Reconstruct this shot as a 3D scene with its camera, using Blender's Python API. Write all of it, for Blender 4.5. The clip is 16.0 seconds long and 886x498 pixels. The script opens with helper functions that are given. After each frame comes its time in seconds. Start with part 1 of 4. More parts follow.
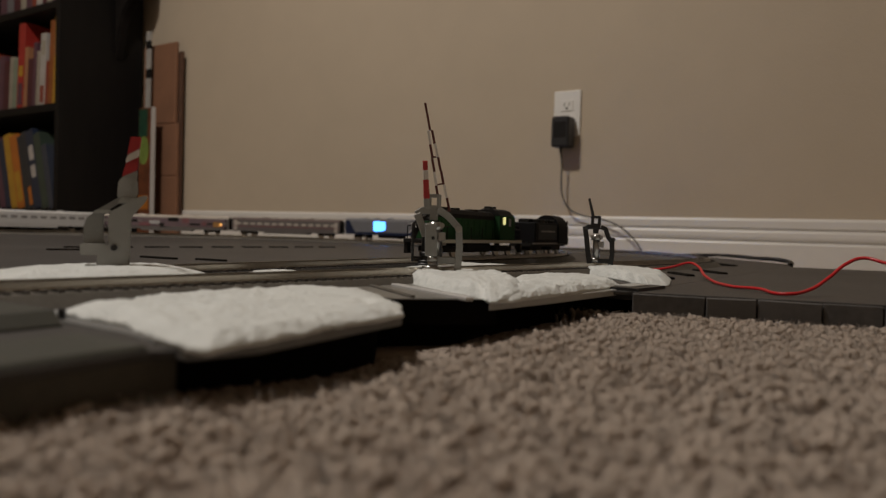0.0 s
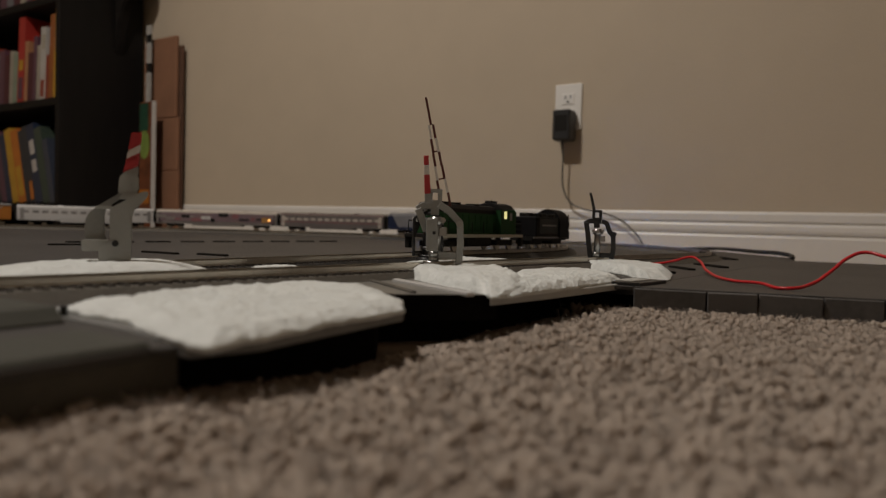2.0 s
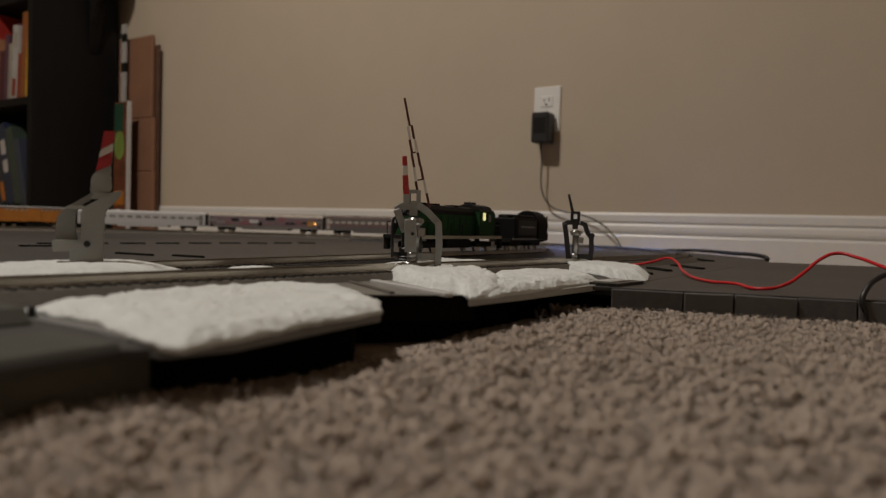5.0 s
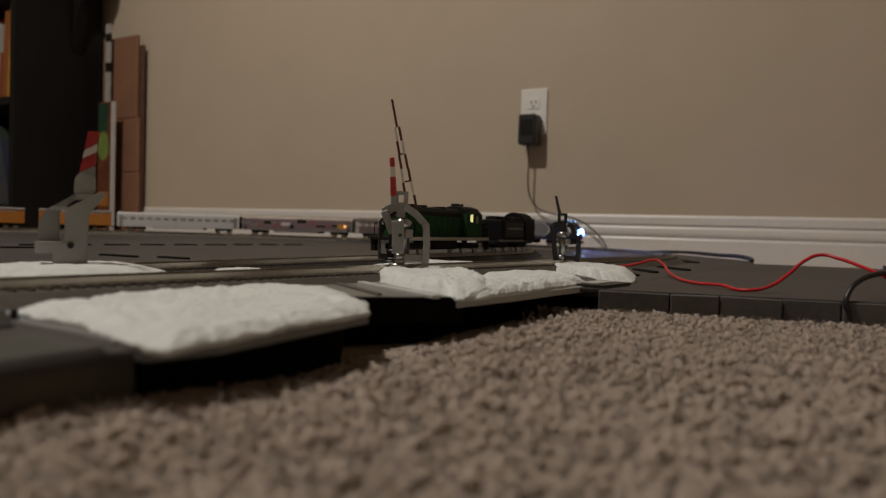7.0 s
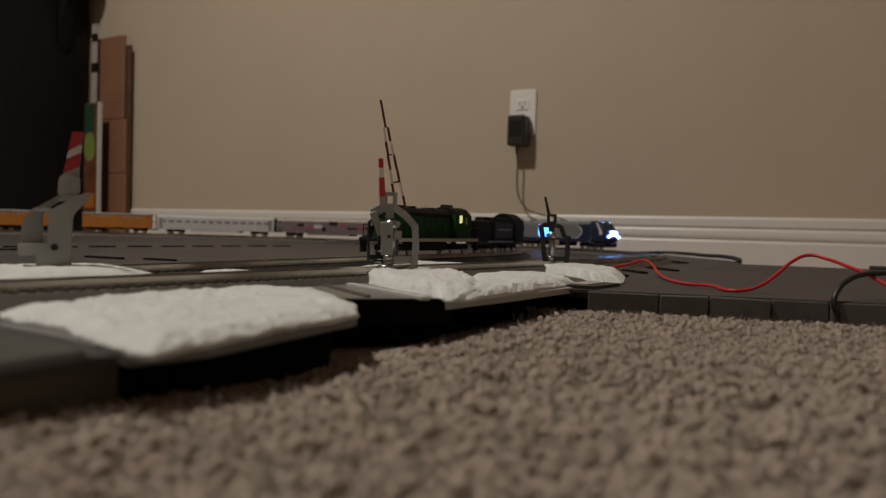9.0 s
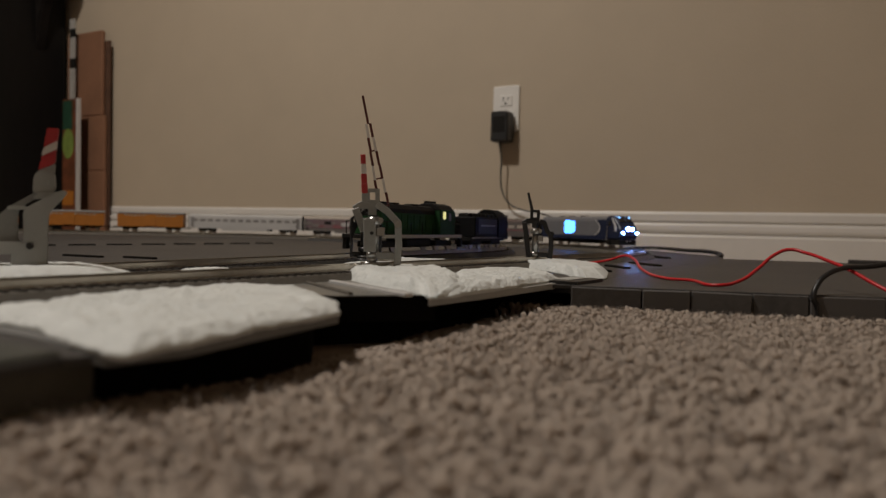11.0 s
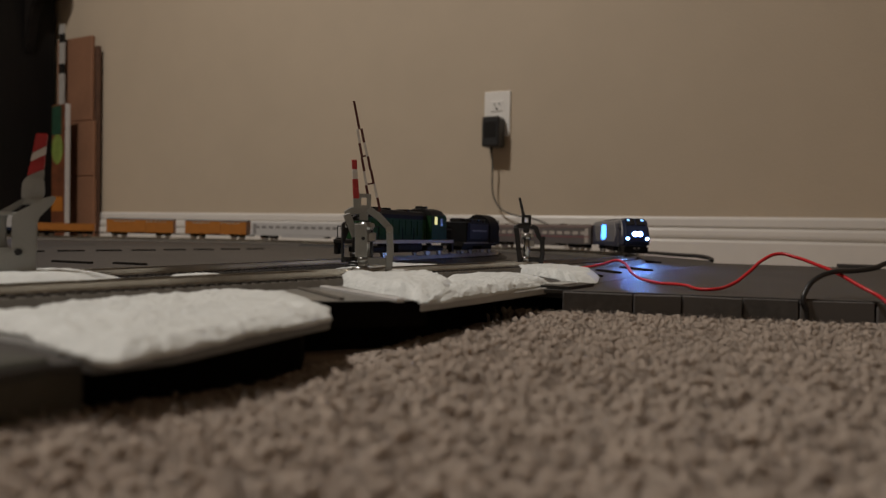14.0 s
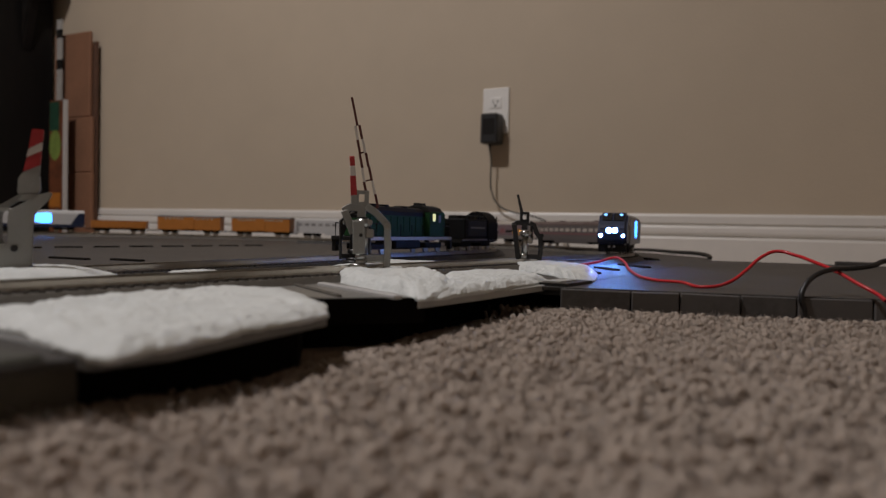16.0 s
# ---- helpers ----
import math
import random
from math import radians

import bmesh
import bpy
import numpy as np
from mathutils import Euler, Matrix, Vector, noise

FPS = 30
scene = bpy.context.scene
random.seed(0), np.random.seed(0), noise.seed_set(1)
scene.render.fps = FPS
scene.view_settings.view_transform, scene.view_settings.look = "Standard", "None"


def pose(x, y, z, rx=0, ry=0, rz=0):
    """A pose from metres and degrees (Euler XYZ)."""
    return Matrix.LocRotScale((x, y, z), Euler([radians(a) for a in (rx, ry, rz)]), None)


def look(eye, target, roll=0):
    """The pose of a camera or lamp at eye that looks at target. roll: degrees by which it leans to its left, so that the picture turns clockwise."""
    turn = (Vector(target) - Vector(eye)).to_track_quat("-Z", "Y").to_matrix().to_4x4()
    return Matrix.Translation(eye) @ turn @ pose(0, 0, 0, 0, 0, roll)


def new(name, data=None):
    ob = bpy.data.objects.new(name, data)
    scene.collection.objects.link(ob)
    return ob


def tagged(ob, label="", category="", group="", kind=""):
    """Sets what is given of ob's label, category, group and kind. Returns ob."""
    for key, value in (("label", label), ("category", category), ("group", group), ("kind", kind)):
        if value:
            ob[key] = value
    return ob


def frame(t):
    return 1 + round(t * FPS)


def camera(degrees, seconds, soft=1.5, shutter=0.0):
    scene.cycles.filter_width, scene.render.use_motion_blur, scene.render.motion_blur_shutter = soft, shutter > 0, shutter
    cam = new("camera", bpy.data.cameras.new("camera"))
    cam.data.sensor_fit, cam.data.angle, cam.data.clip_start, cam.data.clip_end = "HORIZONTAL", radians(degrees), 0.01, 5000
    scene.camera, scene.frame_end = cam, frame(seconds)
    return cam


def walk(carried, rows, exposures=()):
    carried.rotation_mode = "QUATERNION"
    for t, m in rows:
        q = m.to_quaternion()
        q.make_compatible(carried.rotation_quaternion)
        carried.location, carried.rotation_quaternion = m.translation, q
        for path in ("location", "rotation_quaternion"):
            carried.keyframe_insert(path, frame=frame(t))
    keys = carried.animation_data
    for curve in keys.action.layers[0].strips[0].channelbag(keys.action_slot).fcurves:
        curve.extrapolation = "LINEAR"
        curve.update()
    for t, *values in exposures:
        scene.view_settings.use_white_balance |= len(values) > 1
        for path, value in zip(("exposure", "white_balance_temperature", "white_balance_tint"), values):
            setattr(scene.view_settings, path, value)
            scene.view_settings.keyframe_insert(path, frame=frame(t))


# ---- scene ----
cam = camera(65.7, 16.0, 1.3)
cam.data.dof.use_dof, cam.data.dof.focus_distance, cam.data.dof.aperture_fstop = True, 0.58, 8.2
PATH = [
    (0, (0.003, -0.003, 0.06), (-1.056, 1.693, 0.008), 1.7),
    (0.5, (0.003, -0.003, 0.061), (-1.045, 1.699, -0.005), 1.7),
    (1, (0.003, -0.002, 0.061), (-1.046, 1.699, -0.013), 1.6),
    (1.5, (0.003, -0.003, 0.06), (-1.053, 1.694, -0.014), 1.6),
    (2, (0.003, -0.003, 0.061), (-1.058, 1.691, -0.01), 1.6),
    (2.5, (0.003, -0.003, 0.061), (-1.061, 1.689, -0.005), 1.6),
    (3, (0.003, -0.003, 0.06), (-1.057, 1.691, -0.001), 1.6),
    (3.5, (0.003, -0.002, 0.061), (-1.046, 1.699, -0.004), 1.7),
    (4, (0.003, -0.002, 0.06), (-1.031, 1.709, -0.005), 1.7),
    (6.5, (0.002, 0.0, 0.06), (-0.983, 1.739, 0.0), 1.7),
    (7, (0.002, -0.001, 0.06), (-0.975, 1.743, 0.003), 1.7),
    (7.5, (0.002, -0.001, 0.06), (-0.969, 1.747, 0.011), 1.6),
    (8, (0.002, 0.0, 0.06), (-0.963, 1.751, 0.013), 1.7),
    (8.5, (0.002, 0.0, 0.06), (-0.954, 1.757, 0.013), 1.7),
    (9, (0.001, 0.001, 0.06), (-0.949, 1.76, 0.007), 1.6),
    (11.5, (0.001, 0.003, 0.06), (-0.901, 1.787, -0.003), 1.3),
    (12, (0.001, 0.003, 0.061), (-0.897, 1.789, -0.001), 1.3),
    (12.5, (0.001, 0.003, 0.06), (-0.895, 1.79, 0.004), 1.3),
    (13, (0.001, 0.003, 0.06), (-0.893, 1.791, 0.009), 1.3),
    (13.5, (0.002, 0.003, 0.061), (-0.89, 1.793, 0.012), 1.3),
    (14, (0.001, 0.003, 0.06), (-0.887, 1.794, 0.013), 1.2),
    (14.5, (0.001, 0.004, 0.06), (-0.886, 1.796, 0.012), 1.2),
    (15, (0.002, 0.003, 0.06), (-0.884, 1.796, 0.007), 1.2),
    (15.5, (0.001, 0.004, 0.06), (-0.883, 1.797, 0.004), 1.3),
    (16, (0.001, 0.004, 0.06), (-0.883, 1.797, 0.004), 1.3),
]
walk(cam, [(t, look(eye, target, roll)) for t, eye, target, roll in PATH], [(0, 0.0, 6500, 10), (12.5, 0.0, 6500, 10), (14.5, 0.0, 6400, 11), (15.3, 0.0, 6050, 13), (16, 0.0, 6000, 13)])


# ---- light ----
world = bpy.data.worlds.new("room_world")
scene.world = world
world.use_nodes = True
world.node_tree.nodes["Background"].inputs[0].default_value = (1.0, 0.85, 0.7, 1)
world.node_tree.nodes["Background"].inputs[1].default_value = 0.02
lamp_data = bpy.data.lights.new("ceiling_bulb", "AREA")
lamp_data.shape, lamp_data.size, lamp_data.energy, lamp_data.color = "DISK", 0.26, 44.5, (1.0, 0.915, 0.825)
lamp = new("ceiling_bulb", lamp_data)
lamp.matrix_world = look((-1.16, -0.15, 2.34), (-1.16, -0.15, 0))

# ---- materials ----
def material(name, color, rough=0.5, metal=0.0, vary=0.25, scale=40.0, bump=0.0, bump_scale=200.0, color2=None, spec=0.5, stretch=(1, 1, 1), coat=0.0, per_object=0.0):
    """Procedural surface: base colour mottled at two scales, with fine relief."""
    m = bpy.data.materials.new(name)
    m.use_nodes = True
    nt = m.node_tree
    b = nt.nodes["Principled BSDF"]
    b.inputs["Roughness"].default_value, b.inputs["Metallic"].default_value = rough, metal
    b.inputs["Specular IOR Level"].default_value = spec
    b.inputs["Coat Weight"].default_value = coat
    co = nt.nodes.new("ShaderNodeTexCoord")
    mp = nt.nodes.new("ShaderNodeMapping")
    mp.inputs["Scale"].default_value = stretch
    nt.links.new(co.outputs["Object"], mp.inputs[0])
    n1 = nt.nodes.new("ShaderNodeTexNoise")
    n1.inputs["Scale"].default_value, n1.inputs["Detail"].default_value = scale, 6
    n2 = nt.nodes.new("ShaderNodeTexNoise")
    n2.inputs["Scale"].default_value, n2.inputs["Detail"].default_value = scale * 9, 4
    for n in (n1, n2):
        nt.links.new(mp.outputs[0], n.inputs["Vector"])
    add = nt.nodes.new("ShaderNodeMath")
    add.operation = "MULTIPLY_ADD"
    nt.links.new(n1.outputs[0], add.inputs[0])
    add.inputs[1].default_value = 0.65
    sc = nt.nodes.new("ShaderNodeMath")
    sc.operation = "MULTIPLY"
    sc.inputs[1].default_value = 0.35
    nt.links.new(n2.outputs[0], sc.inputs[0])
    nt.links.new(sc.outputs[0], add.inputs[2])
    fac = add.outputs[0]
    if per_object:
        inf = nt.nodes.new("ShaderNodeObjectInfo")
        ad2 = nt.nodes.new("ShaderNodeMath")
        ad2.operation = "MULTIPLY_ADD"
        nt.links.new(inf.outputs["Random"], ad2.inputs[0])
        ad2.inputs[1].default_value = per_object
        nt.links.new(fac, ad2.inputs[2])
        fac = ad2.outputs[0]
    ramp = nt.nodes.new("ShaderNodeValToRGB")
    c1 = [c * (1 - vary) for c in color]
    c2 = color2 if color2 else [min(1, c * (1 + vary)) for c in color]
    ramp.color_ramp.elements[0].position, ramp.color_ramp.elements[1].position = 0.3, 0.7
    ramp.color_ramp.elements[0].color, ramp.color_ramp.elements[1].color = (*c1, 1), (*c2, 1)
    nt.links.new(fac, ramp.inputs[0])
    nt.links.new(ramp.outputs[0], b.inputs["Base Color"])
    if bump:
        bn = nt.nodes.new("ShaderNodeTexNoise")
        bn.inputs["Scale"].default_value, bn.inputs["Detail"].default_value = bump_scale, 5
        nt.links.new(mp.outputs[0], bn.inputs["Vector"])
        bp = nt.nodes.new("ShaderNodeBump")
        bp.inputs["Strength"].default_value, bp.inputs["Distance"].default_value = bump, 0.002
        nt.links.new(bn.outputs[0], bp.inputs["Height"])
        nt.links.new(bp.outputs[0], b.inputs["Normal"])
    return m


def glow(name, color, strength):
    m = bpy.data.materials.new(name)
    m.use_nodes = True
    b = m.node_tree.nodes["Principled BSDF"]
    b.inputs["Base Color"].default_value = (*color, 1)
    b.inputs["Emission Color"].default_value = (*color, 1)
    b.inputs["Emission Strength"].default_value = strength
    return m


M_WALL = material("wall_paint", (0.50, 0.42, 0.32), 0.75, vary=0.05, scale=1.3, bump=0.25, bump_scale=260)
M_CEIL = material("ceiling_paint", (0.72, 0.70, 0.66), 0.9, vary=0.05, scale=2, bump=0.4, bump_scale=90)
M_TRIM = material("trim_paint", (0.72, 0.70, 0.665), 0.35, vary=0.04, scale=6)
M_CARPET = material("carpet_backing", (0.42, 0.34, 0.27), 0.95, vary=0.3, scale=60, bump=1.0, bump_scale=500)
M_PILE = material("carpet_yarn", (0.56, 0.474, 0.400), 0.95, vary=0.18, scale=90, bump=0.35, bump_scale=2500, spec=0.05)
yarn = M_PILE.node_tree.nodes["Principled BSDF"]
thin = M_PILE.node_tree.nodes.new("ShaderNodeBsdfTranslucent")
thin.inputs["Color"].default_value = (0.63, 0.535, 0.455, 1)
both = M_PILE.node_tree.nodes.new("ShaderNodeMixShader")
both.inputs[0].default_value = 0.36
M_PILE.node_tree.links.new(yarn.outputs[0], both.inputs[1])
M_PILE.node_tree.links.new(thin.outputs[0], both.inputs[2])
M_PILE.node_tree.links.new(both.outputs[0], M_PILE.node_tree.nodes["Material Output"].inputs["Surface"])
yarn.inputs["Sheen Weight"].default_value, yarn.inputs["Sheen Roughness"].default_value = 0.25, 0.6
M_DECK = material("grey_plastic", (0.050, 0.046, 0.043), 0.55, vary=0.24, scale=9, bump=0.15, bump_scale=900, spec=0.38)
M_SLOT = material("slot_black", (0.020, 0.018, 0.016), 1.0, vary=0.2, scale=60, spec=0.0)
M_DECKSIDE = material("dark_grey_plastic", (0.080, 0.076, 0.074), 0.65, vary=0.35, scale=30, bump=0.06, bump_scale=300, per_object=0.3, spec=0.3)
M_BLACK = material("black_plastic", (0.012, 0.012, 0.013), 0.42, vary=0.3, scale=60)
# Near-black, no sheen: shade under the deck overhang is in this colour.
M_BASE = material("shaded_black_base", (0.0065, 0.0055, 0.005), 0.85, vary=0.3, scale=60, spec=0.05)
M_BED = material("roadbed_grey", (0.095, 0.084, 0.068), 0.7, vary=0.25, scale=90, bump=0.5, bump_scale=1500)
M_TIE = material("tie_brown", (0.035, 0.028, 0.022), 0.6, vary=0.3, scale=200)
M_RAIL = material("nickel_rail", (0.46, 0.42, 0.36), 0.35, metal=1.0, vary=0.2, scale=60)
M_PLASTER = material("white_plaster", (0.670, 0.698, 0.686), 0.45, vary=0.10, scale=50, bump=0.7, bump_scale=330)
M_PLATE = material("slab_base_grey", (0.165, 0.165, 0.16), 0.5, vary=0.15, scale=70, bump=0.1, bump_scale=600)
M_PLATEPALE = material("slab_base_pale", (0.40, 0.40, 0.385), 0.5, vary=0.12, scale=70, bump=0.1, bump_scale=600)
M_OLIVE = material("olive_skirt_plastic", (0.060, 0.053, 0.038), 0.6, vary=0.25, scale=30, bump=0.1, bump_scale=500)
M_ROAD = material("road_panel", (0.17, 0.167, 0.155), 0.30, vary=0.15, scale=50, bump=0.15, bump_scale=900)
M_GREYGATE = material("grey_gate_plastic", (0.29, 0.29, 0.275), 0.5, vary=0.12, scale=80, spec=0.25)
# Lighter, translucent copy of the gate grey: brightness of the near gate is in it.
M_LITGATE = material("lit_grey_gate_plastic", (0.43, 0.43, 0.41), 0.42, vary=0.10, scale=70, bump=0.08, bump_scale=500)
thin_gate = M_LITGATE.node_tree
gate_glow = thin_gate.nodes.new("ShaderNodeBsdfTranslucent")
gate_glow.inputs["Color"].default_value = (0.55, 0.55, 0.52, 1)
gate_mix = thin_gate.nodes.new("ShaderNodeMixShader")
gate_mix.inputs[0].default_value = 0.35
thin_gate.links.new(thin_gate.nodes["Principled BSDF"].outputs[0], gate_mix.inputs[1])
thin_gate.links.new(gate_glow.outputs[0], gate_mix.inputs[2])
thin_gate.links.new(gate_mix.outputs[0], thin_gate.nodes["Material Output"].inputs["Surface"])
M_CHROME = material("chrome_post", (0.40, 0.40, 0.39), 0.30, metal=1.0, vary=0.05, scale=90)
M_RED = material("red_boom_paint", (0.42, 0.03, 0.035), 0.45, vary=0.15, scale=150)
M_BOOMWHITE = material("white_boom_paint", (0.66, 0.62, 0.58), 0.45, vary=0.1, scale=150)
M_DARKRED = material("dark_red_boom_paint", (0.09, 0.018, 0.016), 0.5, vary=0.2, scale=150)
M_SHELF = material("black_brown_veneer", (0.007, 0.006, 0.0056), 0.6, vary=0.3, scale=6, stretch=(6, 6, 0.6), spec=0.2)
M_CARD = material("cardboard", (0.23, 0.112, 0.062), 0.85, vary=0.12, scale=8, bump=0.15, bump_scale=150)
M_CARDEDGE = material("cardboard_edge", (0.10, 0.05, 0.03), 0.9, vary=0.3, scale=40)
M_STEEL = material("brushed_silver", (0.29, 0.272, 0.262), 0.38, metal=0.55, vary=0.1, scale=30)
M_LIGHTSTEEL = material("pale_silver", (0.56, 0.555, 0.55), 0.4, metal=0.2, vary=0.06, scale=30)
M_PALEWIN = material("tinted_glazing", (0.13, 0.115, 0.105), 0.3, vary=0.2, scale=60)
M_SIDEBED = material("black_roadbed", (0.018, 0.017, 0.016), 0.6, vary=0.25, scale=90, bump=0.4, bump_scale=1500)
M_PANELGREY = material("green_grey_panel", (0.054, 0.055, 0.045), 0.5, vary=0.12, scale=40, bump=0.1, bump_scale=700)
M_WINDOW = material("dark_glazing", (0.02, 0.02, 0.022), 0.12, vary=0.2, scale=60)
M_BLUE = material("navy_blue_paint", (0.010, 0.018, 0.050), 0.35, vary=0.12, scale=40)
M_LOCOGREY = material("warm_grey_paint", (0.17, 0.172, 0.185), 0.4, vary=0.08, scale=40)
M_ORANGE = material("orange_car_paint", (0.41, 0.15, 0.022), 0.5, vary=0.12, scale=60)
M_ROOFGREY = material("car_roof_grey", (0.22, 0.21, 0.20), 0.6, vary=0.2, scale=60)
M_UNDER = material("underframe_black", (0.012, 0.011, 0.010), 0.7, vary=0.3, scale=90, spec=0.2)
M_GREEN = material("dark_green_paint", (0.014, 0.060, 0.019), 0.7, vary=0.15, scale=60, spec=0.2)
M_SAND = material("pale_sill_stripe", (0.45, 0.43, 0.36), 0.5, vary=0.1, scale=60)
M_TENDER = material("tender_black", (0.006, 0.006, 0.007), 0.7, vary=0.3, scale=60, spec=0.15)
M_TENDERSIDE = material("tender_side_grey", (0.022, 0.023, 0.024), 0.6, vary=0.2, scale=60, spec=0.25)
M_OUTLET = material("outlet_white", (0.80, 0.79, 0.76), 0.35, vary=0.03, scale=60)
M_ADAPTER = material("adapter_black", (0.018, 0.019, 0.021), 0.4, vary=0.2, scale=60, bump=0.2, bump_scale=1200)
M_CORD = material("grey_cord", (0.09, 0.085, 0.075), 0.5, vary=0.1, scale=60)
M_REDWIRE = material("red_wire", (0.50, 0.012, 0.018), 0.35, vary=0.08, scale=60)
M_BLACKWIRE = material("black_wire", (0.014, 0.014, 0.015), 0.4, vary=0.2, scale=60)
M_BLUELAMP = glow("blue_lamp", (0.06, 0.27, 1.0), 5.0)
M_HEADLAMP = glow("cold_headlamp", (0.17, 0.36, 1.0), 1150.0)
M_MARKER = glow("cold_marker", (0.22, 0.50, 1.0), 3.0)
M_WHITEFLASH = material("white_livery_paint", (0.62, 0.62, 0.62), 0.35, vary=0.08, scale=60)
M_CABLAMP = glow("yellow_cab_light", (0.9, 0.85, 0.35), 0.8)


# ---- mesh helpers ----
def box(bm, c, s, m=None, bevel=0.0, seg=1):
    r = bmesh.ops.create_cube(bm, size=1.0, matrix=(m or Matrix()) @ Matrix.Translation(c) @ Matrix.Diagonal((*s, 1)))
    if bevel:
        edges = list({e for v in r["verts"] for e in v.link_edges})
        bmesh.ops.bevel(bm, geom=edges, offset=bevel, segments=seg, affect="EDGES", clamp_overlap=True)
    return r["verts"]


def tube(bm, a, b, r0, r1=None, seg=12):
    a, b = Vector(a), Vector(b)
    m = Matrix.Translation((a + b) / 2) @ (b - a).to_track_quat("Z", "Y").to_matrix().to_4x4()
    bmesh.ops.create_cone(bm, cap_ends=True, segments=seg, radius1=r0, radius2=r0 if r1 is None else r1, depth=(b - a).length, matrix=m)


def prism(bm, pts, z0, z1, axis="z"):
    """A closed outline pushed from z0 to z1 along an axis."""
    def at(p, z):
        return {"z": (p[0], p[1], z), "y": (p[0], z, p[1]), "x": (z, p[0], p[1])}[axis]
    lo = [bm.verts.new(at(p, z0)) for p in pts]
    hi = [bm.verts.new(at(p, z1)) for p in pts]
    n = len(pts)
    bm.faces.new(lo[::-1])
    bm.faces.new(hi)
    for i in range(n):
        bm.faces.new((lo[i], lo[(i + 1) % n], hi[(i + 1) % n], hi[i]))
    bmesh.ops.recalc_face_normals(bm, faces=bm.faces[:])


def part(name, bm, mat, parent=None, label="", smooth=False):
    me = bpy.data.meshes.new(name)
    bm.to_mesh(me)
    bm.free()
    me.materials.append(mat)
    if smooth:
        for p in me.polygons:
            p.use_smooth = True
    ob = new(name, me)
    if parent:
        ob.parent = parent
    if label:
        ob["label"] = label
    return ob


def simple(name, fn, mat, parent=None, label="", smooth=False):
    bm = bmesh.new()
    fn(bm)
    return part(name, bm, mat, parent, label, smooth)


def boxpart(name, c, s, mat, parent=None, bevel=0.0, label="", m=None):
    bm = bmesh.new()
    box(bm, c, s, m, bevel)
    return part(name, bm, mat, parent, label)


def thing(name, m, label, category, group=""):
    ob = new(name)
    ob.empty_display_size = 0.02
    ob.matrix_world = m
    return tagged(ob, label, category, group)


def wire(name, pts, r, mat, label, category, parent=None):
    cu = bpy.data.curves.new(name, "CURVE")
    cu.dimensions, cu.bevel_depth, cu.bevel_resolution, cu.resolution_u = "3D", r, 3, 8
    sp = cu.splines.new("BEZIER")
    sp.bezier_points.add(len(pts) - 1)
    for b, p in zip(sp.bezier_points, pts):
        b.co = p
        b.handle_left_type = b.handle_right_type = "AUTO"
    tmp = bpy.data.objects.new(name, cu)
    me = bpy.data.meshes.new_from_object(tmp)
    me.materials.clear()
    me.materials.append(mat)
    for p in me.polygons:
        p.use_smooth = True
    bpy.data.objects.remove(tmp)
    ob = new(name, me)
    if parent:
        ob.parent = parent
    return tagged(ob, label, category)


# ---- room ----
WY, XL, XR, YB, ZC = 1.656, -3.9, 1.6, -2.6, 2.44
tagged(boxpart("wall_north", ((XL + XR) / 2, WY + 0.06, ZC / 2), (XR - XL + 0.24, 0.12, ZC), M_WALL), "tan painted drywall", "wall", kind="structure")
tagged(boxpart("wall_south", ((XL + XR) / 2, YB - 0.06, ZC / 2), (XR - XL + 0.24, 0.12, ZC), M_WALL), "tan painted drywall", "wall", kind="structure")
tagged(boxpart("wall_west", (XL - 0.06, (WY + YB) / 2, ZC / 2), (0.12, WY - YB, ZC), M_WALL), "tan painted drywall", "wall", kind="structure")
tagged(boxpart("wall_east", (XR + 0.06, (WY + YB) / 2, ZC / 2), (0.12, WY - YB, ZC), M_WALL), "tan painted drywall", "wall", kind="structure")
tagged(boxpart("ceiling", ((XL + XR) / 2, (WY + YB) / 2, ZC + 0.05), (XR - XL + 0.24, WY - YB + 0.24, 0.1), M_CEIL), "white ceiling", "ceiling", kind="structure")
FLOOR_Z = -0.002
floor = tagged(boxpart("floor", ((XL + XR) / 2, (WY + YB) / 2, FLOOR_Z - 0.05), (XR - XL + 0.24, WY - YB + 0.24, 0.1), M_CARPET), "beige carpeted floor", "floor", kind="structure")


def baseboard(bm):
    # moulded profile: depth out from the wall against height
    prof = [(0, -0.002), (0.016, -0.002), (0.016, 0.052), (0.0145, 0.0550), (0.0070, 0.0565), (0.0070, 0.060), (0.0115, 0.063), (0.0125, 0.068), (0.0120, 0.077), (0.0105, 0.0805), (0.0045, 0.0820), (0.0045, 0.085), (0.0085, 0.088), (0.0085, 0.103), (0.006, 0.1075), (0, 0.109)]
    prism(bm, [(WY - d, z) for d, z in prof], XL, XR, "x")


tagged(simple("baseboard", baseboard, M_TRIM), "white moulded baseboard", "baseboard", kind="structure")

# ---- track plan ----
CX, CY, R1, S1, R2 = -0.974, 0.583, 0.78, 0.3545, 0.4295
OVER = radians(8.7)                      # the near curve turns a little past square
DECK, RAILZ = 0.0235, 0.0335


